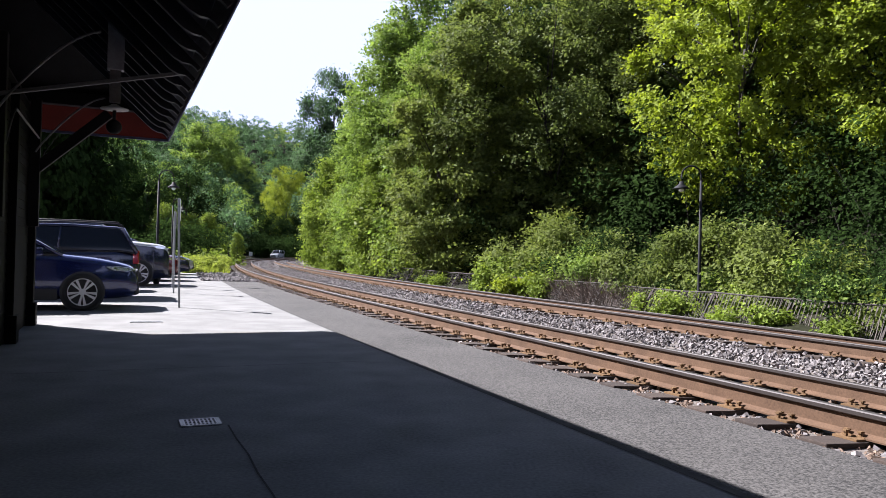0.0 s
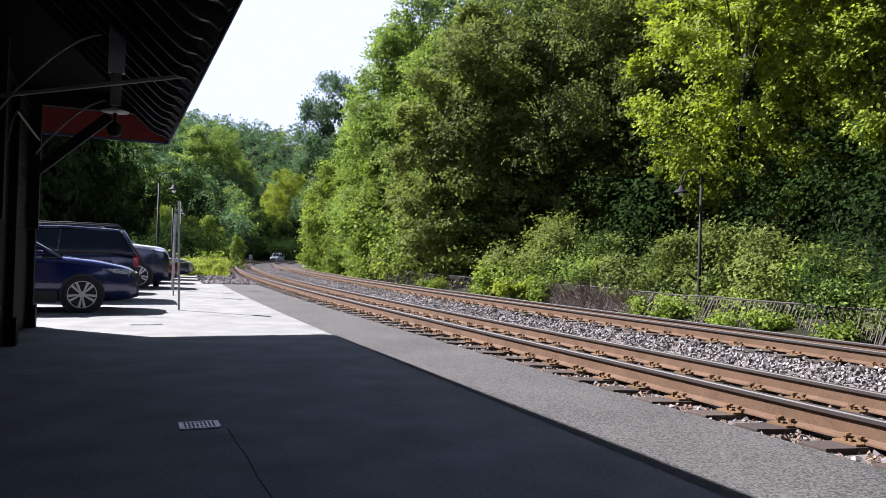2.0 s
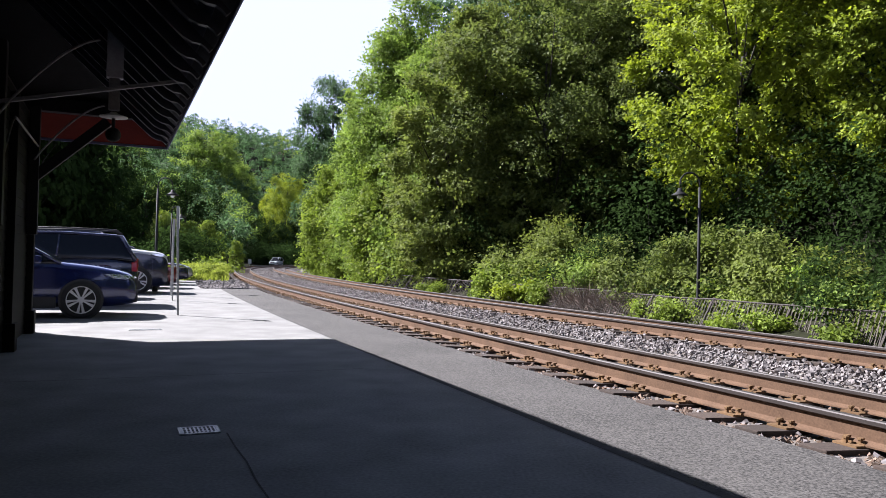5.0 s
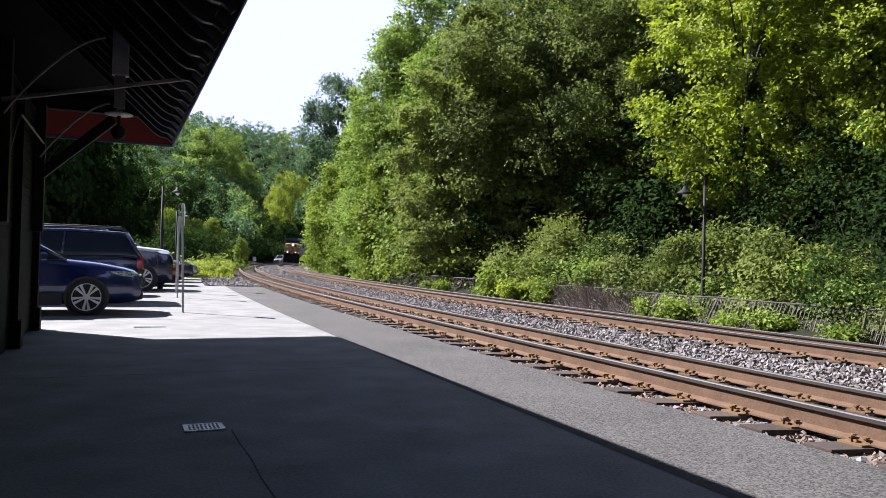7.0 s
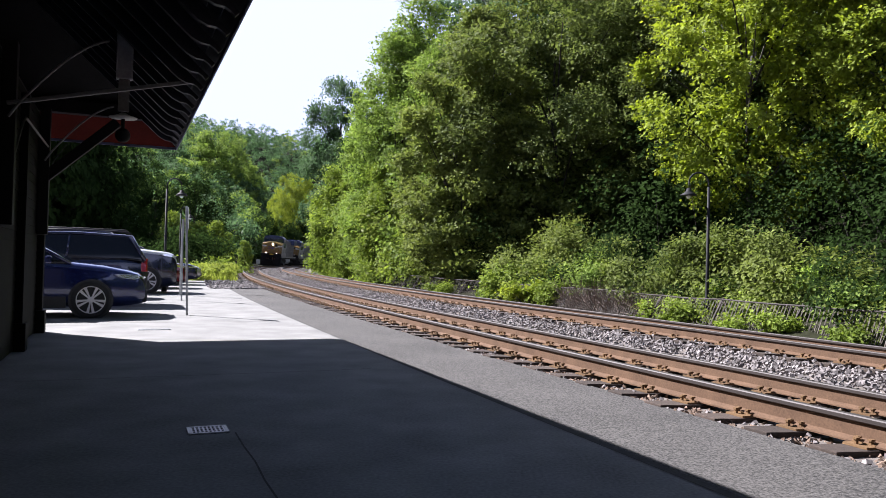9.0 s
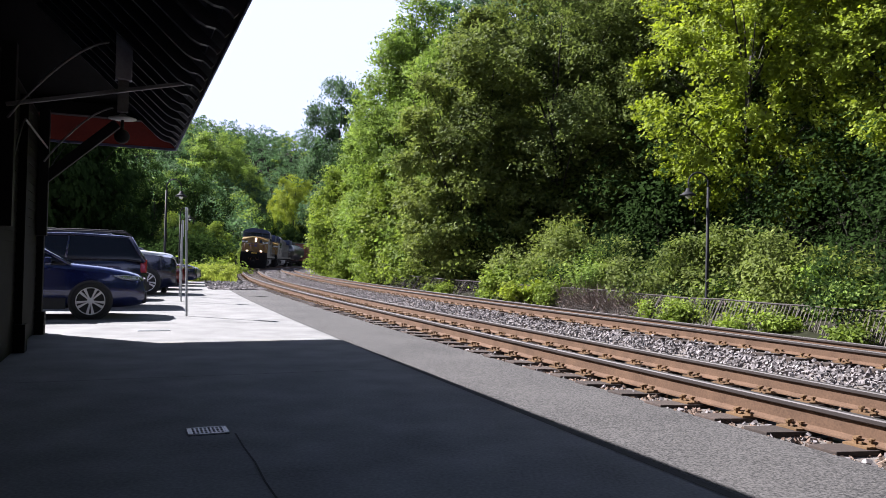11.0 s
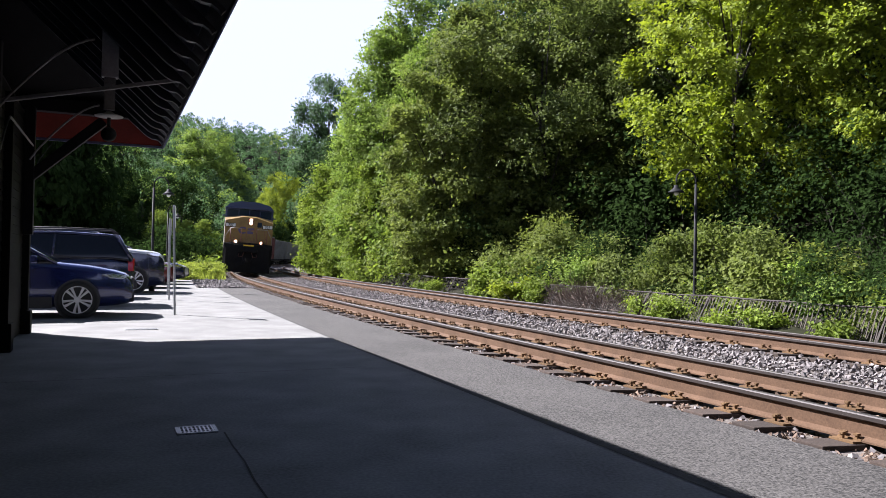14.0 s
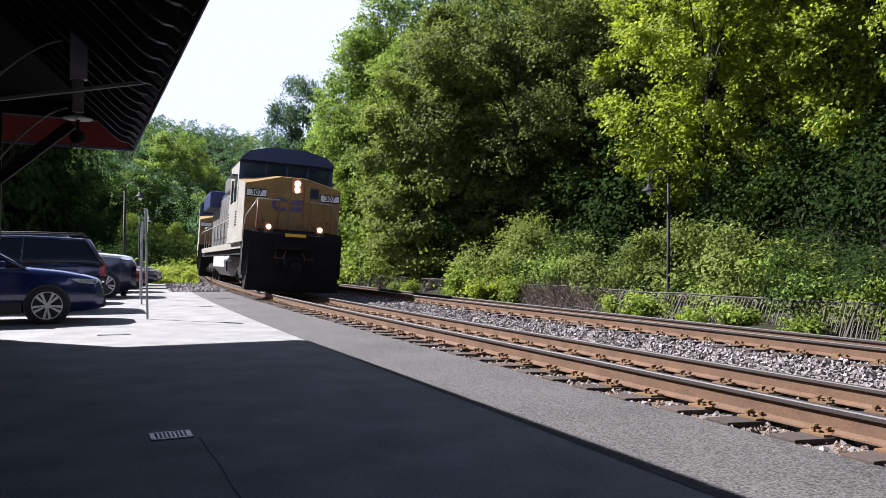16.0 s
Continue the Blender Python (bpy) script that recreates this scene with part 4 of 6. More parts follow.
def build_brush():
    """Shrubs, vines and weeds along the fence and under the trees."""
    rng = np.random.default_rng(8)

    def bush(s, off, w, h, leaves, size, material, label, squash=0.85, at=None):
        p = at or rail_at(s, off)[0]
        z0 = ground_height(p.x, p.y)
        n = max(7, int(w * 6))
        C = np.array([(rng.normal(0, w * 0.42), rng.normal(0, w * 0.42), h * rng.uniform(0.12, 0.8)) for _ in range(n)])
        R = h * rng.uniform(0.16, 0.30, n)
        V, F = spray_crown(rng, C, R, h * 0.35, max(20, leaves // (12 if material == M_LEAF_D else 18)), 14, size * (0.8 if material == M_LEAF_D else 1.1), size * 1.35, leaves // 8, squash)
        V, C = V + np.array([p.x, p.y, z0]), [tuple(float(q) for q in c + np.array([p.x, p.y, z0])) for c in C]
        bm = bmesh.new()
        for c in C[:7]:
            tube(bm, [(p.x, p.y, z0 - 0.1), (p.x * 0.5 + c[0] * 0.5, p.y * 0.5 + c[1] * 0.5, z0 + c[2] * 0.4 - z0 * 0.4), c], 0.018, 5, 0.006)
        ob = empty("bush", Matrix(), label, "bush", "trackside bushes")
        part("stem", bm, M_BARK, ob)
        raw("foliage", V, F, material, ob)

    greens = ((M_LEAF, "green leafy bush overhanging the fence"), (M_LEAF_V, "yellow-green leafy bush by the fence"), (M_LEAF_P, "pale green climbing bush over the fence"))
    s = 3.0
    while s < 42:
        k = int(rng.integers(0, 3))
        h = rng.uniform(1.0, 1.9)
        if not (31 < s < 44 and rng.random() < 0.8):
            bush(s, rng.uniform(9.5, 10.1), rng.uniform(0.8, 1.1), h, int(4200 if s < 24 else 2600), 0.095 if s < 24 else 0.13, greens[k][0], greens[k][1])
        s += rng.uniform(1.0, 1.8) * (1 if s < 45 else 1.5)
    # mostly dark leaves here, toned for the shade beneath the crowns
    s = -8.0
    while s < 80:
        bush(s, rng.uniform(10.4, 13.5), rng.uniform(2.0, 2.8), rng.uniform(1.3, 2.2) if s < 32 else rng.uniform(2.8, 5.0), 3400 if s < 20 else 2000, 0.11 if s < 20 else 0.2, (M_LEAF if s > 32 else M_LEAF_D, M_LEAF_D)[int(rng.integers(0, 2))], "tall understorey shrub beneath the trees, mostly toned dark for shade")
        s += rng.uniform(1.3, 2.1) if s < 40 else 2.8
    # taller leafy shrubs that catch the sun before the dark wood
    s = 1.0
    while s < 31:
        tall = rng.uniform(1.8, 2.9) if s > 14 else rng.uniform(1.2, 2.2)
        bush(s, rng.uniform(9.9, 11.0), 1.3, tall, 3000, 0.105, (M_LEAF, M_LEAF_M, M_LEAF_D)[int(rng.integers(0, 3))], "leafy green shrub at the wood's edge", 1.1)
        s += 2.1 if s > 13 else 2.9
    for s, off, w, h, k in ((27.5, 10.6, 1.1, 2.9, 0), (29.3, 10.9, 1.2, 3.4, 0), (25.9, 10.7, 1.0, 2.2, 1), (19.6, 10.9, 0.9, 2.5, 0), (17.9, 11.3, 0.9, 2.8, 0), (21.2, 10.9, 0.9, 1.9, 0)):
        bush(s, off, w, h, 5000, 0.11, (M_LEAF, M_LEAF_P, M_LEAF_V)[k], "tall sunlit shrub at the wood's edge", 1.0)
    # dense growth up the bank, leaf colour darkened for the shade under the crowns
    s = -14.0
    while s < 62:
        near = s < 26
        bush(s, rng.uniform(13.5, 16.0), 2.8, rng.uniform(4.0, 5.5), 1500 if near else 1300, 0.16 if near else 0.3, M_LEAF_D, "undergrowth on the shaded bank, shade put into its leaf colour", 1.0)
        bush(s + 1.2, rng.uniform(17.0, 20.5), 3.2, rng.uniform(5.5, 7.5), 2200 if near else 1100, 0.18 if near else 0.34, M_LEAF_D, "undergrowth on the shaded bank, shade put into its leaf colour", 1.0)
        s += 2.6
    # a wall of vines and saplings inside the bend
    s = 43.0
    while s < 80:
        k = int(rng.integers(0, 3))
        back = max(0.0, (s - 56.0) * 0.11)
        bush(s, back + rng.uniform(9.5, 10.1), 1.7, rng.uniform(2.6, 3.8), 2300, 0.2, (M_LEAF_V, M_LEAF_P, M_LEAF)[k], "sunlit vine-covered saplings beside the bend", 1.1)
        bush(s + 0.6, back + rng.uniform(9.15, 9.5), 1.0, rng.uniform(1.3, 2.1), 1100, 0.17, (M_LEAF_V, M_LEAF_V, M_LEAF_P)[k], "low yellow-green bush at the fence's foot", 1.0)
        bush(s + 1.0, back + rng.uniform(10.4, 11.6), 2.2, rng.uniform(5.5, 8.0), 2000, 0.26, (M_LEAF_P, M_LEAF, M_LEAF_V)[k], "tall vine-covered saplings beside the bend", 1.1)
        s += 2.3
    # bright tufts in front of the fence
    for s, off, h in ((14.2, 7.75, 0.55), (9.6, 7.8, 0.7), (10.3, 7.9, 0.6), (18.0, 7.9, 0.5), (34.5, 7.7, 0.6), (7.6, 7.8, 0.55), (6.2, 7.9, 0.6), (28.5, 8.1, 1.5), (29.5, 8.3, 1.7), (25.2, 8.2, 1.2), (19.0, 8.2, 0.6), (17.4, 8.25, 0.9), (12.5, 7.7, 0.45), (15.6, 7.7, 0.4), (36.0, 7.7, 0.5)):
        h *= 0.9
        bush(s, off + 0.3, 0.35 + h * 0.25, h, 1500 if h < 1 else 2200, 0.085 if h < 1 else 0.13, M_LEAF_V, "bright green weed tuft against the fence", 1.0)
    # the hedge of saplings behind the car park
    for k in range(26):
        ray = -0.60 + k * 0.0135
        depth = 74 + 10 * math.sin(k * 1.7)
        # sun and shade along the hedge put into leaf colour, split at this slope
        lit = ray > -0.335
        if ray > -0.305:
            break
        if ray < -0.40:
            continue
        bush(0, 0, 3.4, (1.7 if lit else 4.2) + rng.uniform(-0.6, 0.6), 2200, 0.3, M_LEAF_V if lit and k % 3 == 0 else (M_LEAF if lit else M_LEAF_D), "sunlit saplings at the car park's edge" if lit else "saplings at the car park's edge, leaves toned dark for shade", at=place(ray, depth))
    # a dark-leaved row stands for the shade behind the bend
    for k in range(12):
        ray = -0.25 + k * 0.011
        bush(0, 0, 4.0, 5.0 + rng.uniform(-1, 1), 1800, 0.5, M_LEAF_D, "shrub beyond the bend, shade put into its leaves", at=place(ray, 176 + 4 * (k % 3)))
    # dry brush where the fence has sunk
    V, F = [], []
    for _ in range(2400):
        p, a = rail_at(22.3 + rng.normal(0, 1.7), 8.25 + abs(rng.normal(0, 0.45)))
        q = p + Vector((rng.normal(0, 0.28), rng.normal(0, 0.28), -0.3 + abs(rng.normal(0.5, 0.3))))
        p.z = -0.3 + abs(rng.normal(0, 0.25))
        w = Vector((0.006, 0.0, 0.004))
        k = len(V)
        V += [tuple(p - w), tuple(p + w), tuple(q + w * 0.4), tuple(q - w * 0.4), tuple(p + Vector((0, 0.008, 0)))]
        F += [(k, k + 1, k + 2, k + 3), (k + 1, k + 4, k + 2), (k + 4, k, k + 3)]
    tagged(raw("dry_brush", V, F, M_TWIG), "dry brown twigs tangled over the sunken fence", "brush", kind="stuff")
    # small yellow bush where the fence has fallen
    bush(25.5, 7.9, 0.8, 0.9, 1800, 0.11, M_LEAF_Y, "small yellow bush at the fence", 1.0)


build_brush()


def build_weeds():
    """Tall weeds and grass at the platform's end and along the bend."""
    rng = np.random.default_rng(12)

    def blades(name, n, s0, s1, o0, o1, h, label, material):
        s, off = rng.uniform(s0, s1, n), rng.uniform(o0, o1, n)
        a = np.interp(s, S_ALL, HEAD)
        x = np.interp(s, S_ALL, RX) + off * np.cos(a)
        y = np.interp(s, S_ALL, RY) + off * np.sin(a)
        patch = np.array([0.45 + 0.75 * noise.noise((float(p) * 0.45, float(q) * 0.45, 2.0)) ** 2 + 0.5 * (noise.noise((float(p) * 0.2, float(q) * 0.2, 7.0)) + 0.3) for p, q in zip(x, y)])
        hh = h * np.clip(patch, 0.2, 1.3) * rng.uniform(0.6, 1.2, n)
        th = rng.uniform(0, 6.28, n)
        w = rng.uniform(0.007, 0.018, n)
        lean = rng.normal(0, 0.22, (n, 2)) * hh[:, None]
        z = np.full(n, -0.3)
        b = np.stack([x, y, z], -1)
        d = np.stack([np.cos(th) * w, np.sin(th) * w, 0 * w], -1)
        mid = b + np.stack([lean[:, 0] * 0.4, lean[:, 1] * 0.4, hh * 0.6 + 0.15], -1)
        tip = b + np.stack([lean[:, 0], lean[:, 1], hh + 0.28], -1)
        V = np.stack([b - d, b + d, mid + d * 1.2, mid - d * 1.2, tip], 1).reshape(-1, 3)
        k = np.arange(n)[:, None] * 5
        F = np.concatenate([k + [0, 1, 2], k + [0, 2, 3], k + [3, 2, 4]], 1).reshape(-1, 3)
        tagged(raw(name, V, F, material), label, "weeds", kind="stuff")

    blades("weeds", 10000, 43, 70, -3.6, -0.9, 0.6, "tall sunlit yellow-green weeds at the platform's end", M_GRASS)
    blades("weeds", 10000, 60, 100, -16, -5.5, 0.7, "tall sunlit weeds inside the bend", M_GRASS)
    C = [tuple(rail_at(rng.uniform(43, 62), rng.uniform(-3.2, -1.1))[0] + Vector((0, 0, rng.uniform(0.0, 0.5)))) for _ in range(70)]
    V, F = leaf_cloud(rng, C, [rng.uniform(0.3, 0.55) for _ in C], 16000, 0.12, 0.9, 0.1)
    tagged(raw("weed_leaves", V, F, M_GRASS), "broad-leaved weeds at the platform's end", "weeds", kind="stuff")


build_weeds()


def build_far_woods():
    """Woods on the hills beyond the car park and the bend, crown beside crown."""
    rng = np.random.default_rng(21)
    groups = {0: ([], []), 1: ([], []), 2: ([], [])}
    tries = 0
    count = 0
    while tries < 9000 and count < 1350:
        tries += 1
        y = 70 + 390 * rng.random() ** 0.85
        x = y * rng.uniform(-0.66, -0.02)
        g = ground_height(x, y)
        if g < 0.4 or x > float(np.interp(y, RY, RX)) + 8:
            continue
        count += 1
        k = int(rng.choice(3, p=[0.36, 0.46, 0.18]))
        r = rng.uniform(2.4, 5.2)
        h = rng.uniform(7, 13)
        c0 = np.array([x, y, g])
        for _ in range(16):
            d = rng.normal(size=3)
            d /= np.linalg.norm(d)
            groups[k][0].append(c0 + np.array([d[0] * r * 0.72, d[1] * r * 0.72, h * 0.55 + d[2] * h * 0.40]))
            groups[k][1].append(r * rng.uniform(0.22, 0.42))
    for k, (material, n, label) in enumerate(((M_LEAF_B, 180000, "blue-green hillside woods"), (M_HILL, 250000, "green hillside woods, crown beside crown"), (M_LEAF_P, 90000, "pale green hillside trees in the sun"))):
        V, F = leaf_cloud(rng, groups[k][0], groups[k][1], n, 0.60, 0.9, single=True)
        tagged(raw("hillside_woods", V, F, material), label, "woods", kind="stuff")


build_far_woods()
# a tall stand added, mostly out of view, to shade the foot of the hill
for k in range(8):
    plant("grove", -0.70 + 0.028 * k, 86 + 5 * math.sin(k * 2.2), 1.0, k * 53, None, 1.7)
# single trees at the foot of the hill; dark-leaved ones stand for its shade
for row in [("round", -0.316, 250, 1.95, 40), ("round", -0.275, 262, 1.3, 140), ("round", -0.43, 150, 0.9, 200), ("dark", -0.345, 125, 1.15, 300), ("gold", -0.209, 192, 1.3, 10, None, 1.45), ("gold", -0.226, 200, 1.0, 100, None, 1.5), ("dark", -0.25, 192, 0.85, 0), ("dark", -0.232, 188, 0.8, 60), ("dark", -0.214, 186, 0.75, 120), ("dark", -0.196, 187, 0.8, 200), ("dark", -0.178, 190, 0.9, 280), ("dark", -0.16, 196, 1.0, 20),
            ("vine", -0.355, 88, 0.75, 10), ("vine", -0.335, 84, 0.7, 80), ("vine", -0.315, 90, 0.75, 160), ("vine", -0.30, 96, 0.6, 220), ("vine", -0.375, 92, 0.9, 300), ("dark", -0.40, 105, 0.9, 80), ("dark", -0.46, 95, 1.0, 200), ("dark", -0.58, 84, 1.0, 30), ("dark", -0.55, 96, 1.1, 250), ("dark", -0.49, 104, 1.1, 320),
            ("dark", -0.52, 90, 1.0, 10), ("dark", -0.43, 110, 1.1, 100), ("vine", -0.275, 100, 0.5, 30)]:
    plant(*row)


# ---------------------------------------------------------------- cars
def wheel_parts(parent, x, y, r, side, rim_mat, spokes=5):
    wh = new("wheel")
    wh.parent = parent
    wh.matrix_basis = pose(x, y, r, 0, 90 * side, 0)
    bm = bmesh.new()
    lathe(bm, [(r * 0.72, -0.10), (r * 0.93, -0.11), (r, -0.08), (r, 0.08), (r * 0.93, 0.11), (r * 0.745, 0.105), (r * 0.72, 0.085)], 36)
    part("tyre", bm, M_RUBBER, wh, smooth=True)
    bm = bmesh.new()
    lathe(bm, [(r * 0.70, 0.0), (r * 0.70, 0.03), (0.0001, 0.03)], 30)
    part("brake_disc", bm, M_TRIM, wh)
    bm = bmesh.new()
    lathe(bm, [(r * 0.70, 0.06), (r * 0.735, 0.112), (r * 0.70, 0.112), (r * 0.68, 0.06)], 36)
    lathe(bm, [(r * 0.17, 0.06), (r * 0.17, 0.105), (r * 0.12, 0.115), (0.0001, 0.115)], 16)
    for k in range(spokes * 2):
        a = (k // 2) * 2 * math.pi / spokes + (0.2 if k % 2 else -0.2)
        w0, w1 = r * 0.035, r * 0.075
        m = Matrix.Rotation(a, 4, "Z")
        vs = [bm.verts.new(m @ Vector(c)) for c in ((r * 0.14, -w0, 0.102), (r * 0.71, -w1, 0.108), (r * 0.71, w1, 0.108), (r * 0.14, w0, 0.102), (r * 0.14, -w0, 0.065), (r * 0.71, -w1, 0.07), (r * 0.71, w1, 0.07), (r * 0.14, w0, 0.065))]
        for f in ((0, 1, 2, 3), (4, 7, 6, 5), (0, 4, 5, 1), (3, 2, 6, 7)):
            bm.faces.new([vs[i] for i in f])
    part("rim", bm, rim_mat, wh, "two-tone alloy rim", smooth=False)


def loft(bm, stations, section, mi=None):
    """section(y) gives the half outline from the sill up to the middle; both halves are skinned."""
    rings = []
    for y in stations:
        half = section(y)
        ring = [(x, z) for x, z in half] + [(-x, z) for x, z in half[::-1]]
        rings.append([bm.verts.new((x, y, z)) for x, z in ring])
    n = len(rings[0])
    for q, w in zip(rings, rings[1:]):
        for k in range(n - 1):
            f = bm.faces.new((q[k], q[k + 1], w[k + 1], w[k]))
            if mi:
                f.material_index = mi(k, n, (q[0].co.y + w[0].co.y) / 2)
            f.smooth = True
    for ring, flip in ((rings[0], False), (rings[-1], True)):
        bm.faces.new(ring if flip else ring[::-1])
    bmesh.ops.recalc_face_normals(bm, faces=bm.faces)


def wedge(bm, m, half, outline):
    """A thin plate with the given (y, z) outline, half its thickness to either side."""
    a = [bm.verts.new(m @ Vector((-half, y, z))) for y, z in outline]
    b = [bm.verts.new(m @ Vector((half, y, z))) for y, z in outline]
    bm.faces.new(a[::-1])
    bm.faces.new(b)
    for k in range(len(a)):
        j = (k + 1) % len(a)
        bm.faces.new((a[k], a[j], b[j], b[k]))
    bmesh.ops.recalc_face_normals(bm, faces=bm.faces)


def build_car(m, paint, label, L=4.8, W=1.84, H=1.65, belt=1.02, hood=0.98, nose=0.72, tail=0.95, cowl=1.35, wind=0.95, back=0.7, wheel=0.355, rack=False, clad=None, front=0.98, base=2.75, spokes=5, blunt=False, top=None):
    """A parked car; forward is +y, its nose at y = 0."""
    car = empty("car", m, label, "car", "parked cars")
    hw = W / 2
    y_n, y_t = 0.0, -L
    wf, wr = -front, -front - base

    def belt_at(y):
        return float(np.interp(y, [-L, -L + 0.06, -L + 0.5, -cowl - 0.05, -0.75, -0.3, -0.08, 0.0], [tail - 0.18, tail, belt + 0.03, hood, hood - 0.07, nose + 0.09, nose + 0.015, nose - 0.16]))

    def hw_at(y):
        return float(np.interp(y, [-L, -L + 0.12, -L + 0.5, -L + 1.2, -1.2, -0.5, -0.15, 0.0], [hw - 0.22, hw - 0.10, hw - 0.03, hw, hw, hw - 0.04, hw - 0.15, hw - 0.30]))

    def low(y):
        return float(np.interp(y, [-L, -L + 0.4, -L + 0.8, -0.7, -0.3, 0], [0.42, 0.30, 0.22, 0.22, 0.24, 0.29]))

    def section(y):
        b, w, l = belt_at(y), hw_at(y), low(y)
        mid = l + (b - l) * 0.5
        return [(0.0, l), (w - 0.09, l), (w - 0.015, l + 0.10), (w, mid), (w - 0.015, b - 0.10), (w - 0.05, b - 0.03), (w - 0.14, b + 0.005), (w * 0.45, b + 0.03), (0.0, b + 0.035)]

    ys = sorted(set([round(v, 3) for v in np.linspace(-L, 0, 30)] + [-0.03, -0.06, -0.14, -0.22, -L + 0.03, -L + 0.06, -L + 0.12]))
    bm = bmesh.new()
    loft(bm, ys, section)
    # upper faces in a second colour: glare put into the paint, flanks left dark
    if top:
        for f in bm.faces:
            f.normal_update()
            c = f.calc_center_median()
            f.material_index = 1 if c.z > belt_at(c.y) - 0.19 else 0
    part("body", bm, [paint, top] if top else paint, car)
    # dark discs set on the flank stand for the wheel wells' shade and arch trim
    for y in (wf, wr):
        for sd in (-1, 1):
            bm = bmesh.new()
            mm = pose(sd * (hw - 0.02), y, wheel, 0, 90, 0)
            lathe(bm, [(wheel * 1.10, -0.026), (wheel * 1.11, 0.024), (0.0001, 0.024)], 34, mm) if sd > 0 else lathe(bm, [(wheel * 1.11, -0.024), (wheel * 1.10, 0.026), (0.0001, 0.026)], 34, mm)
            part("wheel_arch", bm, M_TRIM, car)
            wheel_parts(car, sd * (hw - 0.075), y, wheel, sd, M_ALLOY, spokes)
    # sills and bumpers in black
    bm = bmesh.new()
    for sd in (-1, 1):
        box(bm, sd * (hw - 0.05) - 0.055, sd * (hw - 0.05) + 0.055, wr + wheel * 1.2, wf - wheel * 1.2, 0.2, 0.42, bevel=0.02)
    part("sill", bm, clad or M_TRIM, car, "dark lower cladding")
    bm = bmesh.new()
    box(bm, -hw + 0.30, hw - 0.30, -0.10, 0.025, 0.30, 0.52, bevel=0.03)
    part("front_bumper", bm, clad or M_TRIM, car)
    bm = bmesh.new()
    box(bm, -hw + 0.16, hw - 0.16, -L - 0.05, -L + 0.10, 0.40, 0.62, bevel=0.03)
    part("rear_bumper", bm, clad or M_TRIM, car)
    # greenhouse: glass with a painted roof
    yf, yb = -cowl, (-L + 0.05 if blunt else -L + 0.12)
    y_rf, y_rb = yf - wind, yb + back
    gw, rw = hw - 0.07, hw - 0.26

    def top_at(y):
        return float(np.interp(y, [yb, y_rb, (y_rb + y_rf) / 2, y_rf, yf], [belt + 0.06, H - 0.05, H, H - 0.03, hood + 0.02]))

    def green(y):
        t = top_at(y)
        b = min(belt_at(y) + 0.0, t - 0.02)
        f = (t - b) / (H - belt)
        w = gw - (gw - rw) * min(1, f)
        return [(0.0, b - 0.03), (gw, b - 0.03), (gw - 0.01, b + 0.02), (w + 0.02, t - 0.06 * f), (w - 0.06, t), (w * 0.5, t + 0.015), (0.0, t + 0.02)]

    bm = bmesh.new()
    gs = sorted(set([round(v, 3) for v in np.linspace(yb, yf, 26)] + [round(y_rf, 3), round(y_rb, 3)]))
    loft(bm, gs, green)
    part("greenhouse", bm, M_GLASS, car, "dark tinted glass")
    bm = bmesh.new()

    def roofsec(y):
        t = top_at(y)
        w = rw
        return [(0.0, t - 0.03), (w - 0.05, t - 0.03), (w + 0.03, t - 0.05), (w + 0.01, t - 0.005), (w - 0.06, t + 0.012), (w * 0.5, t + 0.028), (0.0, t + 0.033)]

    loft(bm, [round(v, 3) for v in np.linspace(y_rb - 0.12, y_rf + 0.08, 12)], roofsec)
    part("roof", bm, paint, car)
    # pillars
    for sd in (-1, 1):
        for (y0, z0, y1, z1, r) in ((yf, hood + 0.02, y_rf, H - 0.05, 0.035), ((yf + yb) / 2, belt, (yf + yb) / 2 - 0.06, H - 0.06, 0.03), (yb + 0.02, belt, y_rb, H - 0.07, 0.05)):
            bm = bmesh.new()
            tube(bm, [(sd * (gw - 0.005), y0, z0 - 0.03), (sd * (rw + 0.03), y1, z1)], r, 6)
            part("pillar", bm, paint, car, smooth=True)
        bm = bmesh.new()
        box(bm, sd * (hw + 0.09) - 0.09, sd * (hw + 0.09) + 0.09, yf - 0.42, yf - 0.30, belt - 0.02, belt + 0.13, bevel=0.035)
        part("mirror", bm, paint, car)
        # lamps
        bm = bmesh.new()
        at = pose(sd * (hw - 0.105), -0.33, nose + 0.01, 4, sd * -12, sd * 24)
        wedge(bm, at, 0.026, ((-0.27, 0.055), (-0.10, -0.035), (0.12, -0.075), (0.21, -0.05), (0.19, 0.0), (-0.06, 0.045)))
        lamp = part("headlight", bm, M_LENS, car, "clear swept headlight")
        bm = bmesh.new()
        wedge(bm, at, 0.031, ((-0.19, 0.04), (-0.11, -0.025), (0.11, -0.066), (0.19, -0.045), (0.17, -0.005), (-0.06, 0.04)))
        part("reflector", bm, M_CHROME, lamp, "bright reflector")
        bm = bmesh.new()
        box(bm, -0.05, 0.05, -0.09, 0.05, -0.16 if blunt else -0.08, 0.16 if blunt else 0.08, pose(sd * (hw - 0.13), -L + 0.10, tail - 0.06 if not blunt else belt - 0.12, 0, 0, sd * 20), bevel=0.02)
        part("tail_light", bm, M_REDLENS, car, "red tail light")
        bm = bmesh.new()
        lathe(bm, [(0.06, 0), (0.06, 0.03), (0.0001, 0.035)], 14, pose(sd * (hw - 0.34), -0.07, 0.46, -90, 0, 0))
        part("fog_lamp", bm, M_LENS, car)
        for yy in ((yf + yb) / 2 + 0.05, yb + 1.0):
            bm = bmesh.new()
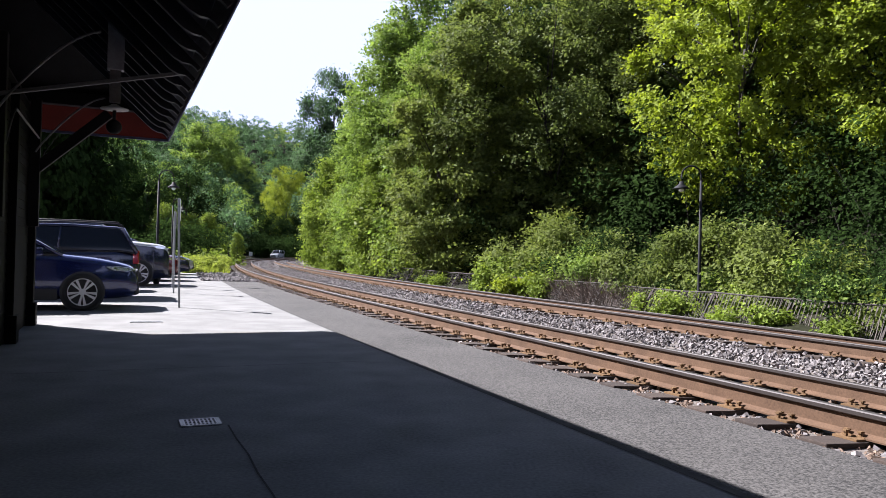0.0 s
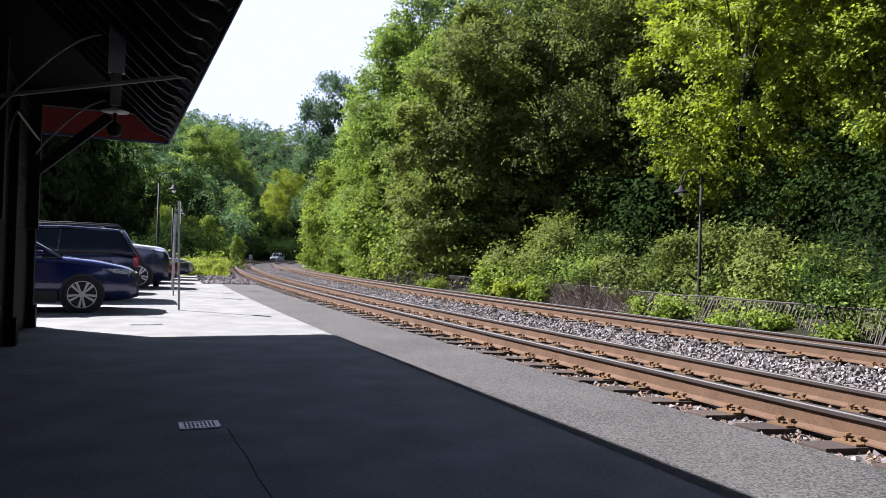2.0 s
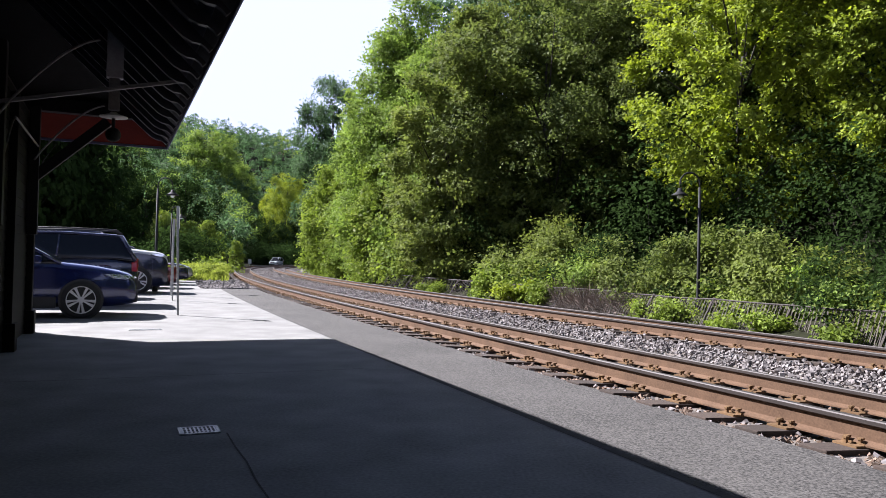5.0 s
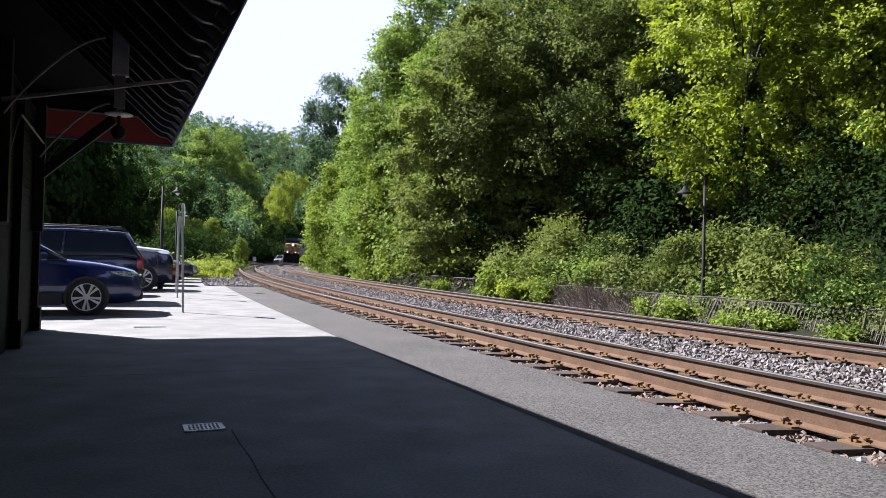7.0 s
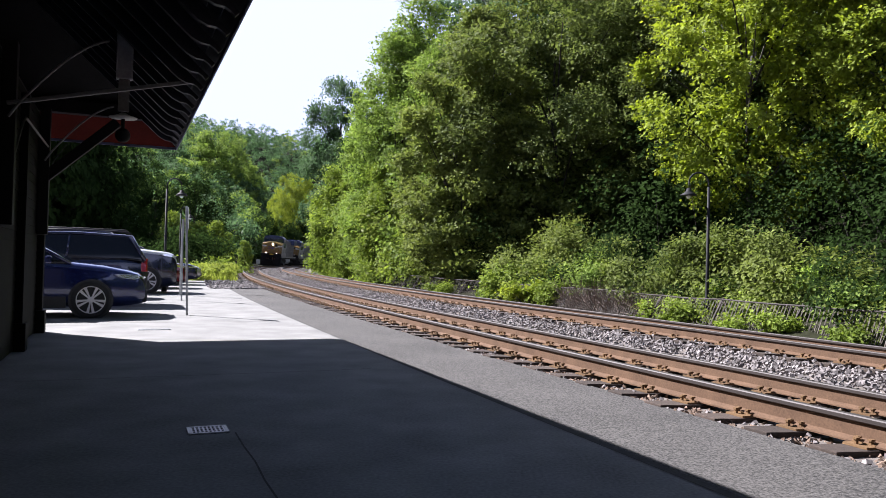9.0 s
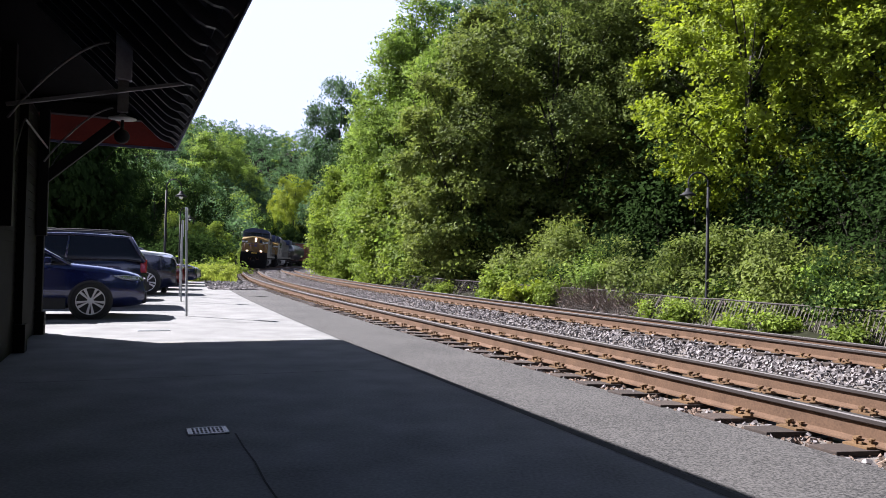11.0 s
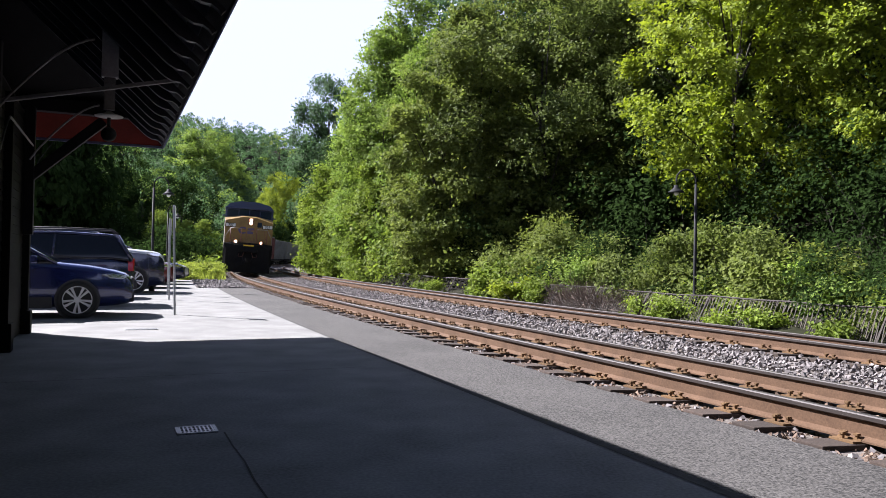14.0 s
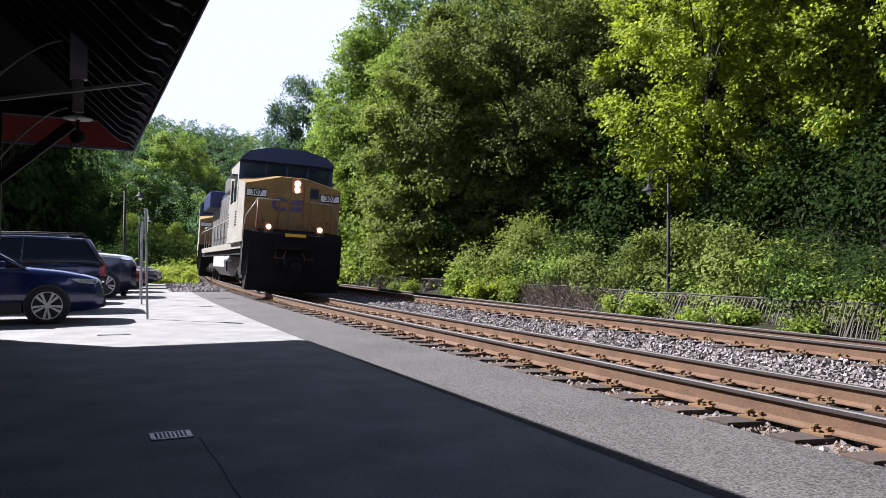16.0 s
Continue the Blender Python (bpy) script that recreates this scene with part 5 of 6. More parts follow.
            box(bm, sd * (hw + 0.012) - 0.014, sd * (hw + 0.012) + 0.014, yy - 0.10, yy + 0.10, belt - 0.16, belt - 0.125, bevel=0.008)
            part("door_handle", bm, paint, car)
        if rack:
            bm = bmesh.new()
            zr = H + 0.075
            tube(bm, [(sd * (rw - 0.04), y_rf - 0.02, H - 0.01), (sd * (rw - 0.04), y_rf - 0.22, zr), (sd * (rw - 0.04), (y_rf + y_rb) / 2, zr + 0.015), (sd * (rw - 0.04), y_rb + 0.12, zr), (sd * (rw - 0.04), y_rb - 0.02, H - 0.03)], 0.02, 7)
            part("roof_rail", bm, M_TRIM, car, "black roof rail", smooth=True)
    bm = bmesh.new()
    box(bm, -hw + 0.42, hw - 0.42, -0.03, 0.012, nose - 0.22, nose - 0.02, bevel=0.02)
    part("grille", bm, M_TRIM, car)
    return car


def park(v_nose, u, out=True, turn=0.0, L=0.0):
    """Nose towards the rails, or backed in with the tail towards them."""
    if out:
        return site_pose(v_nose, u, 0.0, -90 + turn)
    return site_pose(v_nose - L, u, 0.0, 90 + turn)


build_car(park(0.43, 16.62), M_BLUE, "shiny blue estate car parked nose towards the rails", H=1.62, belt=1.05, hood=1.05, nose=0.80, wind=0.95, back=0.6, rack=True)
build_car(park(0.55, 20.1, False, L=4.85), M_NAVY, "dark navy sport utility car parked with its tail out", L=4.85, H=1.75, belt=1.12, hood=1.05, nose=0.85, tail=1.1, wind=0.75, back=0.35, rack=True, blunt=True)
build_car(park(0.62, 23.2), M_RED, "dark red hatchback parked nose towards the rails", L=4.3, W=1.75, H=1.48, belt=0.95, hood=0.92, nose=0.70, wheel=0.31)
build_car(park(1.65, 27.0), M_NAVY, "dark pickup parked nose out, glare painted white on its bonnet", L=5.6, W=1.98, H=2.0, belt=1.36, hood=1.46, nose=1.26, tail=1.3, wind=0.7, back=0.6, wheel=0.42, front=0.95, base=3.5, top=M_WHITE)
build_car(park(2.3, 31.0), M_RED, "dark red sport utility car parked in the row", L=4.6, H=1.7, belt=1.08, hood=1.04, nose=0.85, wind=0.8, back=0.4, blunt=True)
build_car(park(3.0, 35.0), M_NAVY, "dark car parked in the row", L=4.6, H=1.65, belt=1.05, hood=1.0, nose=0.8)
build_car(park(3.5, 38.6), M_SILVER, "silver saloon parked at the row's end", L=4.7, H=1.45, belt=0.95, hood=0.92, nose=0.7, back=1.1)
p_far = place(-0.2265, 168.0)
build_car(pose(p_far.x, p_far.y, -0.28, 0, 0, 170), M_WHITE, "white van standing far beyond the bend", L=4.8, H=2.0, belt=1.2, hood=1.15, nose=0.9, wind=0.7, back=0.3, blunt=True)


# ---------------------------------------------------------------- train
def letters(text, size, material, parent, m, name="number"):
    cu = bpy.data.curves.new(name, "FONT")
    cu.body, cu.size, cu.align_x, cu.align_y, cu.extrude, cu.offset = text, size, "CENTER", "CENTER", 0.002, 0.006
    tmp = bpy.data.objects.new(name, cu)
    me = bpy.data.meshes.new_from_object(tmp)
    bpy.data.objects.remove(tmp)
    me.materials.clear()
    me.materials.append(material)
    return share(name, me, parent, m)


WHEELSETS = []


def build_truck(parent, y, axles, r, gap, half=1.02, name="truck"):
    tr = new(name)
    tr.parent = parent
    tr.matrix_basis = pose(0, y, 0)
    span = gap * (axles - 1) / 2
    for sd in (-1, 1):
        bm = bmesh.new()
        prism(bm, [(-span - 0.45, r - 0.06), (-span - 0.3, r + 0.16), (-span * 0.6, r + 0.34), (span * 0.6, r + 0.34), (span + 0.3, r + 0.16), (span + 0.45, r - 0.06), (span * 0.5, r - 0.02), (0, r - 0.16), (-span * 0.5, r - 0.02)], -0.07, 0.07, pose(sd * half, 0, 0, 0, 0, 90))
        part("side_frame", bm, M_LOCODARK, tr, "cast steel side frame")
        for k in range(axles):
            bm = bmesh.new()
            lathe(bm, [(0.15, 0), (0.15, 0.14), (0.10, 0.17), (0.0001, 0.17)], 14, pose(sd * (half - 0.02), -span + gap * k, r, 0, 90 * sd, 0))
            part("axle_box", bm, M_LOCODARK, tr)
    for k in range(axles):
        bm = bmesh.new()
        mx = pose(0, 0, 0, 0, 90, 0)
        lathe(bm, [(0.09, -0.95), (0.09, 0.95), (0.0001, 0.95)], 12, mx)
        for sd in (-1, 1):
            lathe(bm, [(r, sd * 0.75 - 0.065), (r, sd * 0.75 + 0.065), (0.0001, sd * 0.75 + 0.065)], 28, mx)
            lathe(bm, [(r + 0.025, sd * 0.69 - 0.015), (r + 0.025, sd * 0.69 + 0.015), (0.0001, sd * 0.69 + 0.016)], 28, mx)
        ws = part("wheelset", bm, M_LOCODARK, tr, "worn steel wheels on an axle")
        ws.matrix_basis = pose(0, -span + gap * k, r)
        WHEELSETS.append((ws, (0, -span + gap * k, r), r))
    return tr


def ring_loft(bm, rings, mi=0):
    vs = [[bm.verts.new(c) for c in ring] for ring in rings]
    n = len(vs[0])
    fs = []
    for q, w in zip(vs, vs[1:]):
        for k in range(n):
            fs.append(bm.faces.new((q[k], q[(k + 1) % n], w[(k + 1) % n], w[k])))
    fs += [bm.faces.new(vs[0]), bm.faces.new(vs[-1][::-1])]
    for f in fs:
        f.material_index = mi
    bmesh.ops.recalc_face_normals(bm, faces=fs)


def build_loco(label, lit):
    lo = empty("locomotive", Matrix(), label, "locomotive", "train")
    LEN = 22.3

    def bx(name, material, *a, bevel=0.0, lab="", par=None, m=None):
        bm = bmesh.new()
        box(bm, *a, m=m, bevel=bevel)
        return part(name, bm, material, par or lo, lab)

    # frame, deck and pilot
    bx("underframe", M_LOCODARK, -1.35, 1.35, -LEN + 0.5, -0.95, 1.22, 1.56, lab="grimy underframe")
    for sd in (-1, 1):
        bx("side_sill", M_LOCOSILL, sd * 1.45 - 0.03, sd * 1.45 + 0.03, -LEN + 1.7, -2.2, 1.42, 1.66, bevel=0.008, lab="pale striped walkway sill")
        bx("walkway", M_LOCODARK, sd * 1.2 - 0.24, sd * 1.2 + 0.22, -LEN + 1.7, -2.2, 1.56, 1.60)
    bx("front_deck", M_LOCODARK, -1.5, 1.5, -2.2, -0.75, 1.56, 1.64, bevel=0.01)
    bm = bmesh.new()
    ring_loft(bm, [[(-1.58, -0.75, 0.55), (1.58, -0.75, 0.55), (1.58, -0.75, 1.98), (0.95, -0.75, 2.06), (-0.95, -0.75, 2.06), (-1.58, -0.75, 1.98)],
                   [(-1.4, -0.58, 0.58), (1.4, -0.58, 0.58), (1.4, -0.60, 1.6), (0.9, -0.60, 1.9), (-0.9, -0.60, 1.9), (-1.4, -0.60, 1.6)]])
    part("pilot_plate", bm, M_LOCODARK, lo, "black front end plate")
    bm = bmesh.new()
    ring_loft(bm, [[(-1.5, -0.85, 0.10), (0, -0.85, 0.10), (1.5, -0.85, 0.10), (1.5, -0.85, 0.72), (0, -0.85, 0.72), (-1.5, -0.85, 0.72)],
                   [(-1.48, -0.52, 0.10), (0, -0.20, 0.10), (1.48, -0.52, 0.10), (1.42, -0.56, 0.72), (0, -0.42, 0.72), (-1.42, -0.56, 0.72)]])
    part("snow_plough", bm, M_LOCODARK, lo, "black snow plough")
    bx("anticlimber", M_LOCODARK, -0.62, 0.62, -0.6, -0.32, 1.42, 1.62, bevel=0.02)
    bx("coupler", M_LOCODARK, -0.14, 0.14, -0.6, 0.12, 0.74, 1.02, bevel=0.04, lab="grimy knuckle coupler")
    bx("coupler_pocket", M_LOCODARK, -0.34, 0.34, -0.6, -0.44, 0.62, 1.2, bevel=0.03)
    for sd in (-1, 1):
        st = bx("step_well", M_LOCODARK, sd * 1.28 - 0.24, sd * 1.28 + 0.24, -1.75, -0.8, 0.45, 1.56)
        for k in range(3):
            bx("step", M_LOCOGREY, sd * 1.5 - 0.05, sd * 1.5 + 0.02, -1.65, -0.95, 0.62 + k * 0.32, 0.645 + k * 0.32, par=st)
        bm = bmesh.new()
        tube(bm, [(sd * 0.25, -0.5, 1.3), (sd * 0.33, -0.36, 1.05), (sd * 0.2, -0.3, 0.85), (sd * 0.05, -0.34, 0.95)], 0.025, 6)
        part("air_hose", bm, M_BLACK, lo, smooth=True)
    # nose
    bm = bmesh.new()
    ring_loft(bm, [[(-1.56, -1.2, 1.62), (1.56, -1.2, 1.62), (1.56, -1.2, 3.50), (0.42, -1.2, 3.80), (-0.42, -1.2, 3.80), (-1.56, -1.2, 3.50)],
                   [(-1.58, -1.75, 1.62), (1.58, -1.75, 1.62), (1.58, -1.75, 3.60), (0.5, -1.75, 3.88), (-0.5, -1.75, 3.88), (-1.58, -1.75, 3.60)],
                   [(-1.60, -2.75, 1.62), (1.60, -2.75, 1.62), (1.60, -2.75, 3.78), (0.5, -2.75, 3.98), (-0.5, -2.75, 3.98), (-1.60, -2.75, 3.78)]])
    # faces turned sideways get the pale paint: sunlight put into their colour
    for f in bm.faces:
        f.normal_update()
        f.material_index = 1 if f.normal.x > 0.6 or f.normal.x < -0.6 else 0
    nose = part("nose", bm, [M_YELLOW, M_LOCOCREAM], lo, "worn yellow nose, sunlight put into its pale sides")
    bx("door", M_YELLOW, -1.0, -0.36, -1.2, -1.165, 1.72, 3.52, bevel=0.012, lab="yellow nose door", par=nose)
    bx("door_window", M_CABGLASS, -0.82, -0.52, -1.166, -1.145, 3.16, 3.50, bevel=0.05, lab="dark rounded door window", par=nose)
    bx("centre_panel", M_YELLOW, -0.33, 0.12, -1.2, -1.175, 1.72, 3.0, bevel=0.01, par=nose)
    bx("light_box", M_LOCORUST, -0.30, 0.10, -1.2, -1.15, 3.28, 3.76, bevel=0.015, lab="brown recessed headlight panel", par=nose)
    for z in (3.41, 3.62):
        bm = bmesh.new()
        lathe(bm, [(0.078, 0), (0.078, 0.03), (0.068, 0.034), (0.0001, 0.025)], 20, pose(-0.1, -1.15, z, -90, 0, 0))
        part("headlight", bm, M_HEAD if lit else M_LENS, lo, "lit headlight" if lit else "headlight", smooth=False)
    for sd in (-1, 1):
        nb = bx("number_board", M_BLACK, sd * 1.20 - 0.34, sd * 1.20 + 0.34, -1.2, -1.145, 3.08, 3.34, bevel=0.02, par=nose)
        bx("number_panel", M_PAINTW, sd * 1.20 - 0.31, sd * 1.20 + 0.31, -1.146, -1.138, 3.11, 3.31, bevel=0.004, lab="white number panel", par=nose)
        if lit:
            letters("307", 0.235, M_INK, nose, pose(sd * 1.20, -1.135, 3.21, 90, 0, 180))
        ring = bx("ditch_box", M_LOCORUST, sd * 0.82 - 0.13, sd * 0.82 + 0.13, -0.85, -0.66, 1.98, 2.26, bevel=0.02, lab="ditch light housing")
        bm = bmesh.new()
        lathe(bm, [(0.065, 0), (0.065, 0.02), (0.0001, 0.015)], 18, pose(sd * 0.82, -0.66, 2.12, -90, 0, 0))
        part("ditch_light", bm, M_DITCH if lit else M_LENS, lo, "lit ditch light" if lit else "ditch light")
        # end railings
        for x, zt in ((0.5, 3.0), (1.18, 3.0)):
            bm = bmesh.new()
            tube(bm, [(sd * x, -0.8, 1.6), (sd * x, -0.8, zt - 0.05)], 0.034, 7)
            part("rail_post", bm, M_LOCORUST, lo, smooth=True)
        bm = bmesh.new()
        tube(bm, [(sd * 0.5, -0.8, 3.0), (sd * 1.18, -0.8, 3.0), (sd * 1.5, -1.0, 2.45), (sd * 1.52, -1.15, 2.1), (sd * 1.52, -1.2, 0.9)], 0.022, 7)
        part("end_railing", bm, M_LOCOSILL, lo, "pale end handrail", smooth=True)
        bm = bmesh.new()
        tube(bm, [(sd * 0.5, -0.8, 2.98), (sd * 0.15, -0.78, 2.92)], 0.016, 6)
        part("chain", bm, M_LOCORUST, lo)
    # plain shapes in place of the painted mark
    bm = bmesh.new()
    a = [(0.62 + 0.26 * math.cos(t) * 1.15, 2.90 + 0.24 * math.sin(t)) for t in np.linspace(0.7, 2 * math.pi - 0.7, 15)]
    b = [(0.62 + 0.15 * math.cos(t) * 1.15, 2.90 + 0.13 * math.sin(t)) for t in np.linspace(0.7, 2 * math.pi - 0.7, 15)]
    va = [bm.verts.new((-x + 1.02, -1.168, z)) for x, z in a]
    vb = [bm.verts.new((-x + 1.02, -1.168, z)) for x, z in b]
    for i in range(14):
        bm.faces.new((va[i], va[i + 1], vb[i + 1], vb[i]))
    part("emblem", bm, M_LOCOMARK, nose, "faded navy painted shape")
    bx("emblem", M_LOCOMARK, -0.32, 0.06, -1.174, -1.168, 2.92, 3.08, par=nose, lab="faded navy painted shape")
    bx("emblem", M_LOCOMARK, -0.28, 0.10, -1.174, -1.168, 2.68, 2.86, par=nose, lab="faded navy painted shape")
    for x in (-1.03, -0.345, 0.14):
        bx("panel_gap", M_LOCORUST, x - 0.012, x + 0.012, -1.2, -1.192, 1.75, 3.1, par=nose)
    for x, z in ((0.95, 2.35), (1.15, 2.15), (0.45, 2.3), (-1.15, 2.4), (-0.2, 2.15)):
        bx("bracket", M_LOCORUST, x - 0.06, x + 0.06, -1.2, -1.17, z - 0.05, z + 0.05, bevel=0.01, par=nose)
    bm = bmesh.new()
    tube(bm, [(0.9, -2.7, 3.98), (0.55, -2.62, 4.02), (0.1, -2.62, 4.0)], 0.012, 5)
    tube(bm, [(-0.9, -2.7, 3.98), (-0.55, -2.62, 4.02), (-0.2, -2.62, 4.0)], 0.012, 5)
    part("wiper", bm, M_BLACK, lo)
    for sd in (-1, 1):
        bx("grab_step", M_LOCOSILL, sd * 1.42 - 0.06, sd * 1.42 + 0.06, -0.74, -0.70, 0.5, 0.54)
        bm = bmesh.new()
        tube(bm, [(sd * 0.55, -0.58, 1.35), (sd * 0.6, -0.45, 1.15), (sd * 0.35, -0.42, 1.12), (sd * 0.25, -0.5, 1.4)], 0.018, 6)
        part("uncoupling_lever", bm, M_LOCORUST, lo, smooth=True)
        # pipes and gear between tank and truck
        for k in range(5):
            bm = bmesh.new()
            y0 = -6.9 - 0.22 * k
            tube(bm, [(sd * 1.3, y0, 1.25), (sd * 1.42, y0 - 0.1, 0.95), (sd * 1.36, y0 - 0.45, 0.6 + 0.06 * k)], 0.03, 6)
            part("pipe", bm, M_LOCOGREYL if k % 2 else M_LOCODARK, lo, smooth=True)
    bx("yellow_step", M_SAFETY, -0.36, 0.30, -0.72, -0.55, 1.84, 1.94, bevel=0.01, lab="yellow step plate")
    # cab
    prof = [(-1.60, 1.62), (1.60, 1.62), (1.61, 4.42), (1.30, 4.74), (0.55, 4.92), (-0.55, 4.92), (-1.30, 4.74), (-1.61, 4.42)]
    bm = bmesh.new()
    ring_loft(bm, [[(x, -2.75, z) for x, z in prof], [(x, -5.3, z) for x, z in prof]])
    for f in bm.faces:
        c = f.calc_center_median()
        f.material_index = 1 if (c.z > 3.9 or c.y > -2.76) else 0
    cab = part("cab", bm, [M_LOCOCREAM, M_LOCOBLUE], lo, "cab with navy roof and pale lower sides")
    bm = bmesh.new()
    ring_loft(bm, [[(x * 1.02, -2.45, z + 0.015) for x, z in prof[2:]], [(x * 1.02, -5.4, z + 0.015) for x, z in prof[2:]]])
    part("cab_roof", bm, M_LOCOBLUE, cab, "navy cab roof with a visor")
    for x0, x1 in ((-1.48, -0.75), (-0.68, -0.04), (0.04, 0.68), (0.75, 1.48)):
        bm = bmesh.new()
        box(bm, x0, x1, -2.75, -2.735, 4.0 if abs(x0 + x1) < 1.5 else 3.86, 4.56 if abs(x0 + x1) < 1.5 else 4.34, bevel=0.005)
        part("windscreen", bm, M_CABGLASS, cab, "dark windscreen pane")
    for sd in (-1, 1):
        for y0, y1 in ((-4.0, -3.2), (-5.0, -4.2)):
            bx("side_window", M_CABGLASS, sd * 1.605 - 0.01, sd * 1.605 + 0.01, y0, y1, 3.05, 3.85, bevel=0.005, lab="dark cab side window", par=cab)
        bx("window_awning", M_LOCOBLUE, sd * 1.70 - 0.12, sd * 1.70 + 0.1, -4.2, -3.1, 3.92, 3.97, par=cab)
        bx("mirror", M_BLACK, sd * 1.78 - 0.02, sd * 1.78 + 0.02, -3.1, -2.95, 3.3, 3.7, par=cab)
        for k in range(6):
            bx("louvre", M_LOCODARK, sd * 1.605 - 0.006, sd * 1.605 + 0.006, -3.3, -2.85, 2.2 + k * 0.09, 2.25 + k * 0.09, par=cab)
    # long hood with doors
    bx("hood", M_LOCOGREY, -0.95, 0.95, -LEN + 1.2, -5.3, 1.6, 4.15, bevel=0.06, lab="grey long hood")
    bx("hood_top", M_LOCOBLUE, -0.90, 0.90, -LEN + 1.3, -5.35, 4.152, 4.36, bevel=0.08, lab="navy hood top")
    for sd in (-1, 1):
        for k in range(18):
            y = -5.6 - k * 0.84
            bx("hood_door", M_LOCOCREAM if k < 2 else M_LOCOGREY, sd * 0.96 - 0.02, sd * 0.96 + 0.02, y - 0.76, y, 1.75, 3.75, bevel=0.008)
        bx("equipment_cabinet", M_LOCOCREAM, sd * 1.2 - 0.24, sd * 1.2 + 0.24, -7.4, -5.32, 1.62, 3.4, bevel=0.03)
        for k in range(5):
            bx("louvre", M_LOCODARK, sd * 1.445 - 0.006, sd * 1.445 + 0.006, -7.2, -5.6, 2.3 + k * 0.12, 2.36 + k * 0.12)
        for k in range(12):
            y = -2.6 - k * 1.55
            bm = bmesh.new()
            tube(bm, [(sd * 1.42, y, 1.6), (sd * 1.42, y, 2.62)], 0.02, 6)
            part("stanchion", bm, M_LOCOSILL, lo, "pale handrail stanchion")
        bm = bmesh.new()
        tube(bm, [(sd * 1.42, -5.4, 2.62), (sd * 1.42, -LEN + 2.0, 2.62)], 0.02, 6)
        part("handrail", bm, M_LOCOSILL, lo)
    bx("blower_box", M_LOCOGREY, -1.42, 1.42, -9.6, -7.0, 3.82, 4.42, bevel=0.08, lab="grey overhanging blower housing")
    bx("radiator", M_LOCOBLUE, -1.5, 1.5, -LEN + 1.4, -LEN + 5.6, 3.75, 4.62, bevel=0.12, lab="navy winged radiator housing")
    bm = bmesh.new()
    prism(bm, [(-1.38, 1.2), (1.38, 1.2), (1.38, 0.75), (1.05, 0.38), (-1.05, 0.38), (-1.38, 0.75)], -13.6, -8.4)
    part("fuel_tank", bm, M_LOCOGREYL, lo, "pale grey fuel tank")
    for sd in (-1, 1):
        for k in (0, 1):
            bm = bmesh.new()
            lathe(bm, [(0.05, -1.0), (0.17, -0.92), (0.19, -0.8), (0.19, 0.8), (0.17, 0.92), (0.0001, 1.0)], 18, pose(sd * 1.32, -7.4 - k * 0.42, 1.08, 90, 0, 0) @ pose(0, 0, 0, 0, 0, 0) @ Matrix.Scale(0.55, 4))
            part("air_tank", bm, M_LOCOGREYL, lo, "pale air reservoir", smooth=True)
    build_truck(lo, -4.35, 3, 0.53, 1.75)
    build_truck(lo, -LEN + 4.0, 3, 0.53, 1.75)
    return lo


